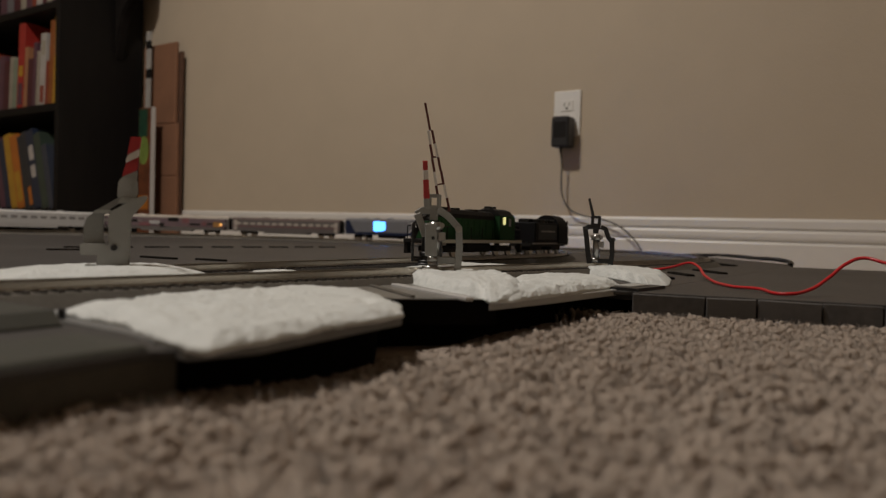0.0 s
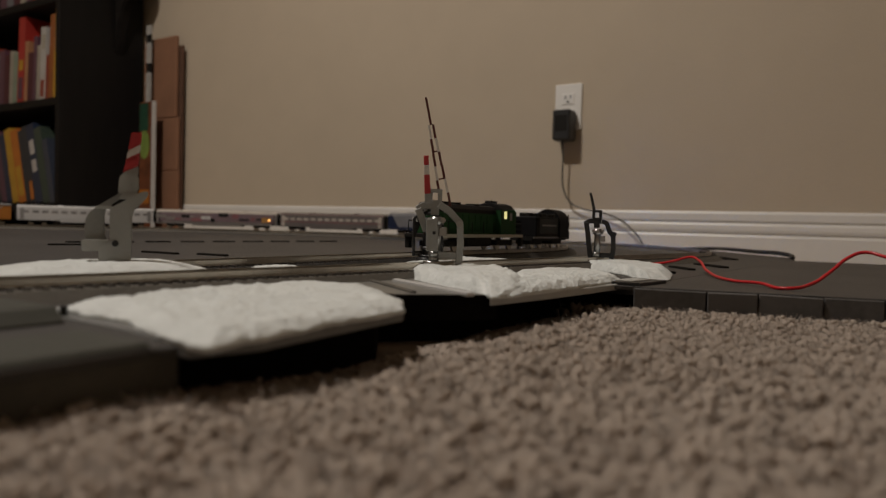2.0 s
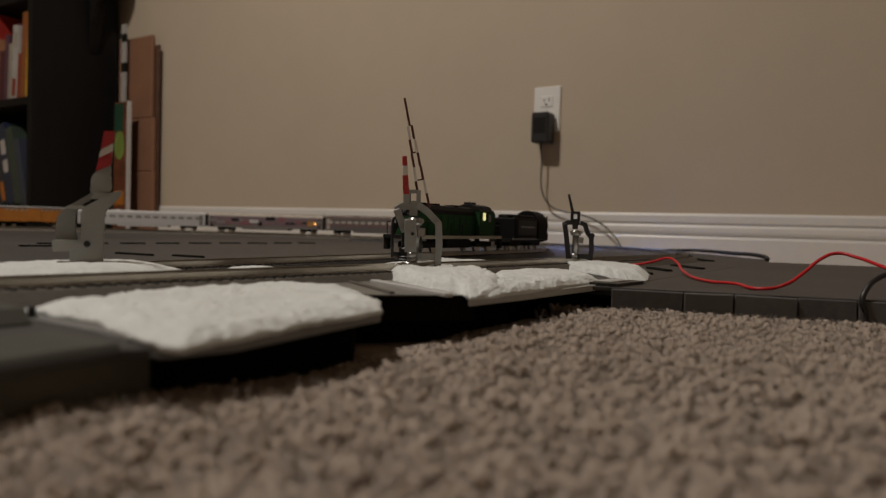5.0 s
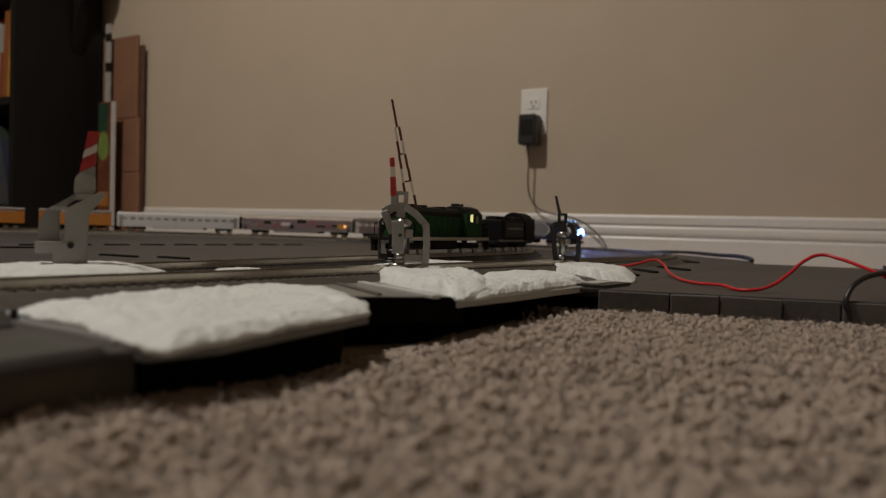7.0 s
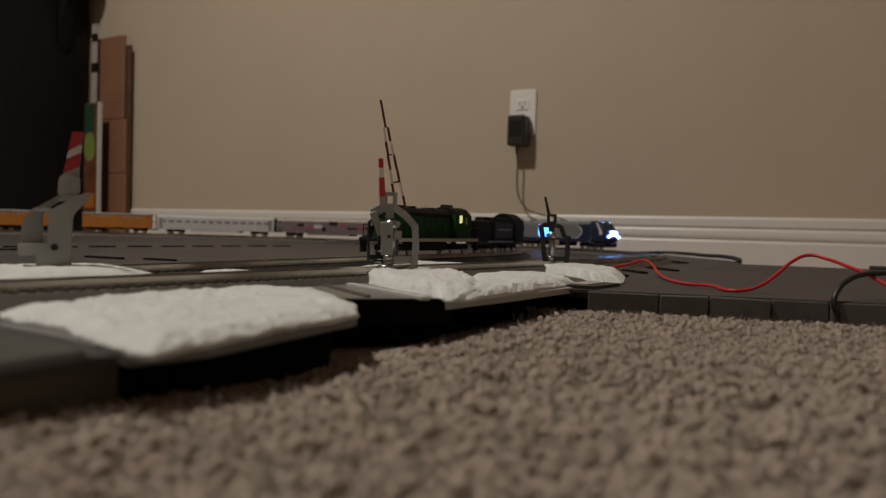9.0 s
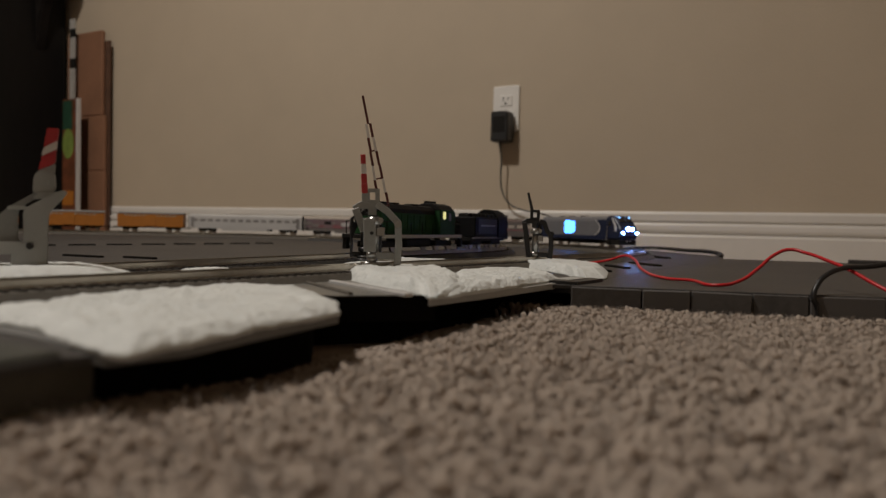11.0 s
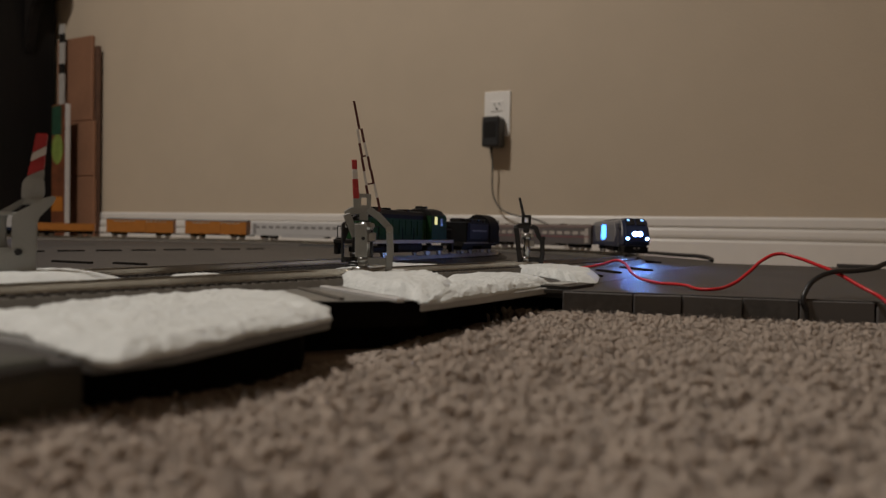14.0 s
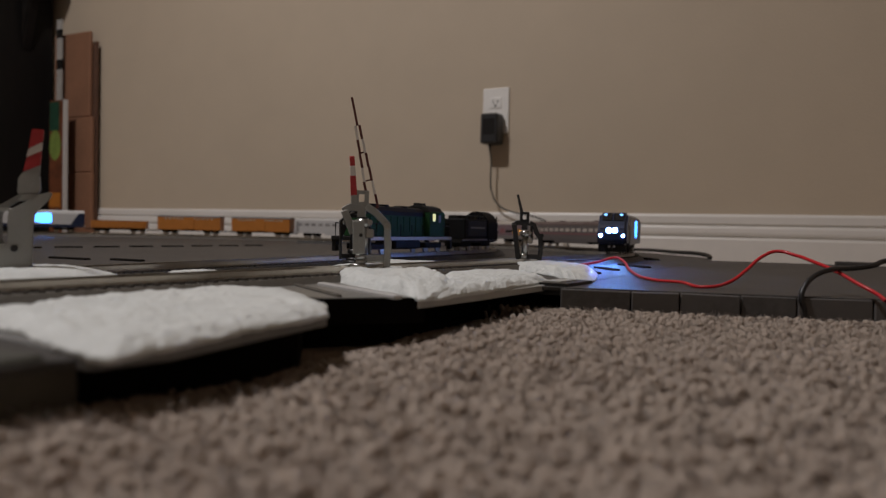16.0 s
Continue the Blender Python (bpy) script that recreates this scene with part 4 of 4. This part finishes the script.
def diesel(m):
    c = thing("diesel_switcher", m, "dark green road diesel with a lit yellow cab window", "locomotive")
    L = 0.200
    boxpart("sill", (0, 0, 0.0165), (L, 0.034, 0.004), M_UNDER, c, 0.0005)
    simple("long_hood", shell([(0.0105, 0.0185), (0.0105, 0.044), (0.008, 0.048), (0.003, 0.049)], -L * 0.44, L * 0.20), M_GREEN, c)
    simple("hood_roof", shell([(0.0107, 0.0405), (0.0107, 0.0445), (0.0082, 0.0485), (0.003, 0.0497)], -L * 0.442, L * 0.199), M_UNDER, c, "black hood roof")
    simple("cab_roof", shell([(0.0175, 0.0455), (0.0135, 0.0513), (0.006, 0.0535)], L * 0.198, L * 0.362), M_UNDER, c, "black cab roof")
    simple("short_hood", shell([(0.0105, 0.0185), (0.0105, 0.044), (0.008, 0.048)], L * 0.36, L * 0.46), M_GREEN, c)
    simple("cab", shell([(0.0172, 0.0185), (0.0172, 0.046), (0.013, 0.051), (0.006, 0.053)], L * 0.20, L * 0.36), M_GREEN, c)
    for k in (-1, 1):
        boxpart("sill_stripe", (0, k * 0.0172, 0.0165), (L * 0.96, 0.0008, 0.0034), M_SAND, c)
        boxpart("cab_window", (L * 0.250, k * 0.0174, 0.040), (0.0060, 0.0008, 0.0085), M_CABLAMP, c, 0.0003)
        boxpart("cab_window", (L * 0.318, k * 0.0174, 0.0385), (0.0060, 0.0008, 0.0085), M_PALEWIN, c, 0.0003)
        for i in range(9):
            boxpart("hood_door", (-L * 0.41 + 0.0132 * i, k * 0.0107, 0.031), (0.0112, 0.0008, 0.016), M_GREEN, c, 0.0002)
        for x in (-0.475, 0.475):
            boxpart("step", (x * L, k * 0.0150, 0.0095), (0.006, 0.005, 0.011), M_UNDER, c, 0.0005)
        for x in (-0.36, -0.24, -0.12, 0.0, 0.12):
            simple("stanchion", lambda bm: tube(bm, (x * L, k * 0.0165, 0.018), (x * L, k * 0.0165, 0.031), 0.0004, seg=6), M_UNDER, c)
        for x in (-0.47, 0.47):
            simple("handrail", lambda bm: (tube(bm, (x * L, k * 0.016, 0.018), (x * L, k * 0.016, 0.031), 0.0005, seg=6), tube(bm, (x * L, k * 0.016, 0.031), (x * L * 0.55, k * 0.016, 0.031), 0.0005, seg=6)), M_UNDER, c)
    for x in (-0.30, -0.18, 0.02):
        simple("roof_fan", lambda bm: tube(bm, (x * L, 0, 0.0485), (x * L, 0, 0.051), 0.0075), M_UNDER, c)
    for x in (0.24, 0.30):
        boxpart("horn", (x * L, 0.004, 0.0545), (0.003, 0.008, 0.004), M_UNDER, c)
    boxpart("fuel_tank", (0, 0, 0.010), (L * 0.28, 0.026, 0.010), M_UNDER, c, 0.002)
    for x in (-L * 0.31, L * 0.31):
        bogie(c, x, 0.030, 0.0058)


def tender(m):
    c = thing("steam_tender", m, "black steam engine tender coupled behind the diesel", "tender")
    boxpart("tank", (-0.012, 0, 0.028), (0.080, 0.033, 0.026), M_TENDER, c, 0.0012)
    simple("coal_load", lambda bm: [box(bm, (-0.045 + 0.0022 * i, 0.02 * noise.noise(Vector((i * 3.1, 0, 0))), 0.042 + 0.003 * noise.noise(Vector((i, 5, 0)))), (0.008, 0.012, 0.007), None, 0.001) for i in range(30)], M_UNDER, c)
    simple("cab_hood", lambda bm: (tube(bm, (0.026, 0, 0.034), (0.062, 0, 0.034), 0.0185, seg=28), box(bm, (0.044, 0, 0.024), (0.036, 0.0368, 0.020), None, 0.001)), M_TENDER, c)
    for k in (-1, 1):
        boxpart("side_plate", (-0.010, k * 0.0166, 0.029), (0.066, 0.0008, 0.019), M_TENDERSIDE, c, 0.0003)
        boxpart("lettering_bar", (-0.010, k * 0.0172, 0.030), (0.050, 0.0005, 0.0020), M_ROOFGREY, c)
        boxpart("sill", (0, k * 0.0165, 0.0145), (0.12, 0.001, 0.002), M_ROOFGREY, c)
    for z in (0.018, 0.024, 0.030, 0.036):
        boxpart("ladder_rung", (-0.0530, 0.010, z), (0.001, 0.008, 0.0008), M_UNDER, c)
    simple("backhead", lambda bm: (tube(bm, (0.062, 0, 0.033), (0.074, 0, 0.033), 0.0150, seg=24), box(bm, (0.068, 0, 0.018), (0.014, 0.030, 0.012), None, 0.001)), M_TENDERSIDE, c)
    for y, z in ((-0.0095, 0.040), (0.008, 0.036), (-0.006, 0.026), (0.0, 0.032), (-0.0115, 0.030)):
        simple("valve_wheel", lambda bm: tube(bm, (0.0735, y, z), (0.0765, y, z), 0.0024, seg=10), M_STEEL, c)
    for y in (-0.0135, 0.0135):
        simple("pipe", lambda bm: tube(bm, (0.0715, y, 0.014), (0.0715, y, 0.046), 0.0011, seg=8), M_UNDER, c)
    simple("rear_lamp", lambda bm: tube(bm, (0.0615, 0, 0.042), (0.0650, 0, 0.042), 0.0030), M_STEEL, c)
    boxpart("frame", (0, 0, 0.013), (0.122, 0.030, 0.005), M_UNDER, c)
    for x in (-0.035, 0.035):
        bogie(c, x, 0.026, 0.0055)


diesel(place_on(siding, 1.047, 0.20))
tender(place_on(siding, 1.235, 0.12))

# ---- wall fittings ----
outlet = thing("wall_outlet", pose(-0.669, WY, 0.369), "white duplex wall outlet on the tan wall", "outlet")
boxpart("cover_plate", (0, -0.003, 0), (0.072, 0.006, 0.116), M_OUTLET, outlet, 0.002)
for dz in (0.0195, -0.0195):
    sock = simple("socket", lambda bm: box(bm, (0, -0.0065, dz), (0.033, 0.003, 0.028), None, 0.0012), M_OUTLET, outlet)
    for dx in (-0.0065, 0.0065):
        boxpart("slot", (dx, -0.0082, dz + 0.004), (0.0022, 0.0006, 0.008), M_BLACK, sock)
    boxpart("earth_hole", (0, -0.0082, dz - 0.007), (0.005, 0.0006, 0.005), M_BLACK, sock)
simple("screw", lambda bm: tube(bm, (0, -0.0055, 0), (0, -0.0068, 0), 0.0026), M_OUTLET, outlet)
adapter = thing("power_adapter", pose(-0.668, WY - 0.008, 0.318), "black plug-in power adapter in the wall outlet", "adapter")
boxpart("case", (0, -0.022, 0), (0.047, 0.044, 0.076), M_ADAPTER, adapter, 0.004)
boxpart("face_label", (0, -0.0442, 0.004), (0.032, 0.0006, 0.040), M_UNDER, adapter)
simple("strain_relief", lambda bm: tube(bm, (-0.004, -0.022, -0.037), (-0.004, -0.022, -0.050), 0.0040, 0.0026), M_ADAPTER, adapter)
wire("adapter_cord", [(-0.672, WY - 0.030, 0.270), (-0.669, WY - 0.027, 0.235), (-0.670, WY - 0.026, 0.197), (-0.664, WY - 0.026, 0.154), (-0.645, WY - 0.026, 0.125), (-0.613, WY - 0.026, 0.110), (-0.561, WY - 0.028, 0.101), (-0.510, WY - 0.035, 0.082), (-0.474, WY - 0.045, 0.054), (-0.440, WY - 0.10, 0.030)], 0.0022, M_CORD, "thin grey cord hanging from the adapter", "cord")

# ---- bookcase and boxes ----
case = thing("bookcase", pose(-2.42, 0, 0), "tall black-brown bookcase against the wall", "bookcase")
D0, D1 = WY - 0.338, WY - 0.018
boxpart("side_panel", (-0.0125, (D0 + D1) / 2, 1.0), (0.025, D1 - D0, 2.0), M_SHELF, case, 0.001)
boxpart("side_panel", (-0.7975, (D0 + D1) / 2, 1.0), (0.025, D1 - D0, 2.0), M_SHELF, case, 0.001)
boxpart("back_panel", (-0.405, D1 - 0.004, 1.0), (0.758, 0.008, 2.0), M_SHELF, case)
SHELVES = (0.085, 0.457, 0.815, 1.16, 1.51, 1.985)
for z in SHELVES:
    boxpart("shelf", (-0.405, (D0 + D1) / 2 - 0.004, z), (0.758, D1 - D0 - 0.01, 0.026), M_SHELF, case, 0.001)

BOOK = {}
for key, col in dict(maroon=(0.10, 0.02, 0.03), mint=(0.30, 0.36, 0.27), red=(0.48, 0.035, 0.025), peach=(0.50, 0.24, 0.12), plum=(0.14, 0.06, 0.09), cream=(0.46, 0.42, 0.34), white=(0.58, 0.55, 0.52), brick=(0.32, 0.06, 0.03), rust=(0.36, 0.11, 0.025), yellow=(0.60, 0.34, 0.03), grey=(0.20, 0.20, 0.22), orange=(0.60, 0.19, 0.02), charcoal=(0.035, 0.038, 0.045), navy=(0.022, 0.035, 0.075), moss=(0.05, 0.075, 0.055), slate=(0.05, 0.06, 0.09)).items():
    BOOK[key] = material("book_cover_" + key, [v * 0.72 for v in col], 0.5, vary=0.22, scale=18)
M_PAGES = material("book_pages", (0.55, 0.50, 0.40), 0.9, vary=0.15, scale=10, stretch=(40, 1, 1))


def book(x, zb, w, h, depth, key, lean=0.0, marks=()):
    b = thing("book", pose(x, D0 + 0.02, zb, 0, lean, 0), "%s book standing on the dark shelf" % key, "book", "books in the bookcase")
    mat = BOOK[key]

    def cover(bm):
        box(bm, (0, 0.0015, h / 2), (w, 0.003, h), None, 0.0012)
        for k in (-1, 1):
            box(bm, (k * (w / 2 - 0.0013), depth / 2, h / 2), (0.0026, depth, h), None, 0.0005)
    simple("cover", cover, mat, b)
    boxpart("pages", (0, depth / 2, h / 2), (w - 0.0054, depth - 0.010, h - 0.008), M_PAGES, b)
    for z0, z1, k2 in marks:
        boxpart("spine_mark", (0, -0.0003, h * (z0 + z1) / 2), (w * 0.62, 0.0010, h * (z1 - z0)), BOOK[k2], b)


def row(x, zb, items, lean):
    for w, h, key, *marks in items:
        book(x - w / 2, zb, w - 0.0015, h, 0.20, key, lean, marks)
        x -= w


row(-2.447, 0.8285, [(0.03, 0.25, "grey"), (0.03, 0.26, "plum"), (0.035, 0.24, "cream"), (0.03, 0.27, "maroon"), (0.04, 0.25, "white"), (0.03, 0.24, "brick"), (0.04, 0.26, "plum"), (0.04, 0.25, "cream"), (0.05, 0.26, "maroon"), (0.05, 0.25, "grey"), (0.05, 0.26, "plum")], 0)
row(-2.452, 0.4705, [(0.020, 0.09, "grey"), (0.028, 0.315, "yellow", (0.55, 0.95, "peach")), (0.030, 0.300, "rust"), (0.020, 0.16, "brick"), (0.040, 0.262, "white", (0.05, 0.28, "brick"), (0.7, 0.9, "cream")), (0.022, 0.20, "cream"), (0.026, 0.235, "plum"), (0.034, 0.18, "maroon"), (0.026, 0.225, "peach"), (0.048, 0.318, "red", (0.38, 0.50, "yellow"), (0.05, 0.30, "plum")), (0.032, 0.19, "mint"), (0.026, 0.20, "cream"), (0.040, 0.19, "maroon"), (0.04, 0.21, "plum"), (0.04, 0.20, "grey"), (0.04, 0.23, "brick"), (0.05, 0.22, "rust")], 3)
row(-2.475, 0.0985, [(0.034, 0.240, "slate"), (0.046, 0.285, "moss"), (0.050, 0.300, "navy", (0.62, 0.80, "white"), (0.40, 0.55, "white")), (0.034, 0.295, "charcoal", (0.05, 0.28, "orange")), (0.030, 0.28, "charcoal"), (0.055, 0.285, "orange", (0.1, 0.5, "yellow")), (0.045, 0.29, "yellow"), (0.04, 0.27, "navy"), (0.04, 0.28, "plum"), (0.05, 0.27, "charcoal")], -15)

M_CLOTH = material("dark_cloth", (0.012, 0.010, 0.009), 0.9, vary=0.4, scale=30, bump=0.4, bump_scale=120, spec=0.1)
cloth = [(-2.418, 0.66), (-2.405, 0.70), (-2.392, 0.76), (-2.378, 0.81), (-2.352, 0.85), (-2.315, 0.875), (-2.280, 0.93), (-2.275, 1.02), (-2.30, 1.10), (-2.418, 1.14)]
tagged(simple("hanging_cloth", lambda bm: (prism(bm, cloth, 1.52, 1.56, "y"), bmesh.ops.bevel(bm, geom=bm.edges[:], offset=0.006, segments=2, affect="EDGES")), M_CLOTH), "dark cloth hanging from the bookcase side", "cloth")
carton = thing("flat_cardboard_box", pose(0, 0, 0), "flattened brown cardboard box leaning on the wall", "cardboard box")
for z0, z1, dx in ((0.0, 0.235, 0.006), (0.2355, 0.43, 0.004), (0.4305, 0.728, -0.008)):
    boxpart("panel", (-2.272 + dx, WY - 0.034, (z0 + z1) / 2 + FLOOR_Z), (0.190, 0.014, z1 - z0), M_CARD, carton, 0.003)
boxpart("edge_flap", (-2.180, WY - 0.020, 0.345), (0.020, 0.010, 0.694), M_CARDEDGE, carton, 0.001)
M_GAMEGREEN = material("printed_green", (0.012, 0.055, 0.03), 0.6, vary=0.5, scale=30)
M_GAMELIME = material("printed_lime", (0.17, 0.24, 0.05), 0.6, vary=0.5, scale=30)
M_GAMERUST = material("printed_rust", (0.13, 0.042, 0.016), 0.6, vary=0.5, scale=30)
poster = thing("picture_board", pose(-2.266, WY - 0.100, FLOOR_Z), "printed board in green, lime and orange beside the bookcase", "board")
boxpart("sheet", (0, 0, 0.24), (0.076, 0.012, 0.48), M_GAMERUST, poster, 0.001)
boxpart("print_patch", (-0.010, -0.0065, 0.425), (0.05, 0.001, 0.10), M_GAMEGREEN, poster)
simple("print_patch", lambda bm: bmesh.ops.create_cone(bm, cap_ends=True, segments=24, radius1=0.040, radius2=0.040, depth=0.001, matrix=Matrix.Translation((-0.006, -0.0068, 0.325)) @ Matrix.Rotation(radians(90), 4, "X") @ Matrix.Diagonal((0.75, 1.3, 1, 1))), M_GAMELIME, poster)
boxpart("print_patch", (-0.006, -0.0065, 0.135), (0.06, 0.001, 0.05), M_ORANGE, poster)
boxpart("white_edge", (0.0395, 0.0, 0.24), (0.006, 0.016, 0.482), M_LIGHTSTEEL, poster, 0.001)
M_RULER = material("grey_white_plastic", (0.36, 0.35, 0.33), 0.5, vary=0.2, scale=30)
strip = thing("white_ruler", pose(-2.318, WY - 0.060, FLOOR_Z), "white and black strip standing beside the bookcase", "ruler")
for i, (z0, z1) in enumerate(((0.0, 0.50), (0.50, 0.60), (0.60, 0.635), (0.635, 0.71), (0.71, 0.74), (0.74, 0.775))):
    boxpart("segment", (0, 0, (z0 + z1) / 2), (0.026, 0.006, z1 - z0), (M_RULER, M_RULER, M_UNDER, M_RULER, M_UNDER, M_RULER)[i], strip)


# ---- wires on the deck ----
wire("red_wire", [(-0.200, 0.700, 0.0270), (-0.180, 0.690, 0.0280), (-0.160, 0.680, 0.0320), (-0.143, 0.670, 0.0370), (-0.132, 0.655, 0.0350), (-0.118, 0.620, 0.0280), (-0.085, 0.550, 0.0250), (-0.063, 0.525, 0.0260), (-0.044, 0.505, 0.0250), (-0.031, 0.520, 0.0280), (-0.021, 0.535, 0.0360), (-0.011, 0.545, 0.0460), (-0.002, 0.550, 0.0500), (0.009, 0.545, 0.0480), (0.021, 0.530, 0.0440), (0.033, 0.515, 0.0390), (0.045, 0.500, 0.0320), (0.054, 0.490, 0.0270), (0.057, 0.480, 0.0240)], 0.0012, M_REDWIRE, "red insulated wire curling over the deck", "wire")
wire("black_wire", [(0.015, 0.486, 0.0040), (0.015, 0.486, 0.0160), (0.013, 0.484, 0.0220), (0.015, 0.488, 0.0300), (0.020, 0.495, 0.0360), (0.029, 0.505, 0.0400), (0.043, 0.520, 0.0410), (0.055, 0.530, 0.0430), (0.063, 0.540, 0.0460), (0.200, 0.600, 0.0500), (0.280, 0.620, 0.0270)], 0.0017, M_BLACKWIRE, "black insulated wire hooked over the deck edge", "wire")


# ---- carpet pile ----
def pile(seed):
    """Twisted beige tufts lying over one another, short filler between them and loose fibres on top."""
    rng = np.random.default_rng(seed)
    verts_all, faces_all, start = [], [], 0

    def scatter(step, spread):
        gx, gy = np.meshgrid(np.arange(-0.180, 0.125, step), np.arange(0.012, 0.53, step * 0.87))
        gx[1::2] += step / 2
        x, y = (gx + rng.uniform(-spread, spread, gx.shape)).ravel(), (gy + rng.uniform(-spread, spread, gy.shape)).ravel()
        keep = y < 0.443 + 0.267 * (x + 0.127)
        return x[keep], y[keep]

    def field(x, y, k, z):
        return np.array([noise.noise(Vector((a * k, b * k, z))) for a, b in zip(x, y)])

    def pressed(x, y):
        """Pile flattened beside the heavy deck."""
        edge = np.where(y < 0.235, -0.154, -0.158) + 0.006 * field(x, y, 60, 33.0)
        low = np.clip(0.30 + 0.70 * (x - edge) / 0.024, 0.30, 1.0)
        return np.where(y < 0.43, 1 - (1 - low) * np.clip((y - 0.10) / 0.10, 0, 1), 1.0)

    def strands(x, y, r0, length, lean, curl, turn, prof, ts, sides, z0):
        nonlocal start
        n, rings = len(x), len(ts)
        v = np.zeros((n, rings, sides, 3))
        px, pz, py = np.zeros(n), np.full(n, z0), np.zeros(n)
        twist, sway = rng.uniform(0, 6.28, n), rng.normal(0, 0.55, n)
        for i in range(rings):
            ang = lean + curl * ts[i] ** 2
            if i:
                dl = (ts[i] - ts[i - 1]) * length
                px, pz = px + np.sin(ang) * dl, pz + np.cos(ang) * dl
                py = py + sway * dl * ts[i]
            for j in range(sides):
                a = 2 * math.pi * j / sides + twist + 2.4 * ts[i]
                rr = r0 * prof[i] * rng.uniform(0.70, 1.30, n) * (1 + 0.30 * np.cos(2 * (a - twist)))
                ox, oy = rr * np.cos(a), rr * np.sin(a) + py
                lx, lz = px + ox * np.cos(ang), pz - ox * np.sin(ang)
                v[:, i, j, 0] = x + lx * np.cos(turn) - oy * np.sin(turn)
                v[:, i, j, 1] = y + lx * np.sin(turn) + oy * np.cos(turn)
                v[:, i, j, 2] = lz
        base = np.arange(n)[:, None, None] * rings * sides + start
        ii, jj = np.meshgrid(np.arange(rings - 1), np.arange(sides), indexing="ij")
        q = np.stack([ii * sides + jj, ii * sides + (jj + 1) % sides, (ii + 1) * sides + (jj + 1) % sides, (ii + 1) * sides + jj], -1).reshape(1, -1, 4)
        verts_all.append(v.reshape(-1, 3))
        faces_all.append((q + base).reshape(-1, 4))
        start += n * rings * sides

    # long tufts, combed in patches
    x, y = scatter(0.00195, 0.0017)
    n = len(x)
    clump = field(x, y, 80, 2.0) + 0.7 * field(x, y, 190, 7.0)
    pits = np.clip(field(x, y, 120, 51.0) - 0.28, 0, 0.4)
    turn = 5.5 * field(x, y, 95, 21.0) + rng.normal(0, 0.75, n)
    strands(x, y, rng.uniform(0.0011, 0.0019, n), rng.uniform(0.0114, 0.0144, n) * (1 + 0.27 * np.clip(clump, -0.9, 0.35) - 1.3 * pits) * pressed(x, y), np.abs(rng.normal(0.22, 0.26, n)), rng.uniform(-0.3, 0.9, n), turn, (0.75, 0.95, 1.20, 1.28, 0.85, 0.12), (0.0, 0.45, 0.74, 0.89, 0.975, 1.0), 4, FLOOR_Z - 0.001)
    # filler
    x, y = scatter(0.0030, 0.0020)
    n = len(x)
    strands(x, y, rng.uniform(0.0012, 0.0021, n), rng.uniform(0.0080, 0.0108, n) * pressed(x, y), np.abs(rng.normal(0.5, 0.3, n)), rng.uniform(-0.5, 1.2, n), rng.uniform(0, 6.28, n), (1.0, 1.1, 1.1, 0.3), (0.0, 0.5, 0.85, 1.0), 4, FLOOR_Z - 0.001)
    # loose fibres
    x, y = scatter(0.00150, 0.0015)
    tall = pressed(x, y) > 0.85
    x, y = x[tall], y[tall]
    n = len(x)
    strands(x, y, rng.uniform(0.00010, 0.00022, n), rng.uniform(0.0040, 0.0068, n), np.abs(rng.normal(0.7, 0.4, n)), rng.uniform(-1.5, 1.8, n), rng.uniform(0, 6.28, n), (1.0, 1.0, 0.6), (0.0, 0.5, 1.0), 2, FLOOR_Z + 0.0085)
    verts, faces = np.concatenate(verts_all), np.concatenate(faces_all)
    me = bpy.data.meshes.new("carpet_pile")
    me.from_pydata(verts.tolist(), [], faces.tolist())
    me.polygons.foreach_set("use_smooth", [True] * len(me.polygons))
    me.materials.append(M_PILE)
    return tagged(new("carpet_pile", me), "thick beige twisted carpet pile", "carpet", kind="stuff")


pile(3)

# ---- motion ----
def motions():
    for car, back, L in train:
        rows = []
        for i in range(33):
            t = i * 0.5
            s = S0 + V0 * t - back
            a, b = plan(s - L * 0.34)[0], plan(s + L * 0.34)[0]
            p, d = (a + b) / 2, b - a
            rows.append((t, pose(p.x, p.y, RAILZ, 0, 0, math.degrees(math.atan2(d.y, d.x)) + (180 if car is TAIL else 0))))
        walk(car, rows)
    rolling = {car: (-1 if car is TAIL else 1) for car, back, L in train}
    for w, car, x, r in WHEELS:
        if car in rolling:
            walk(w, [(i / 10, pose(x, 0, r, 0, rolling[car] * math.degrees(V0 * i / 10 / r), 0)) for i in range(161)])


motions()
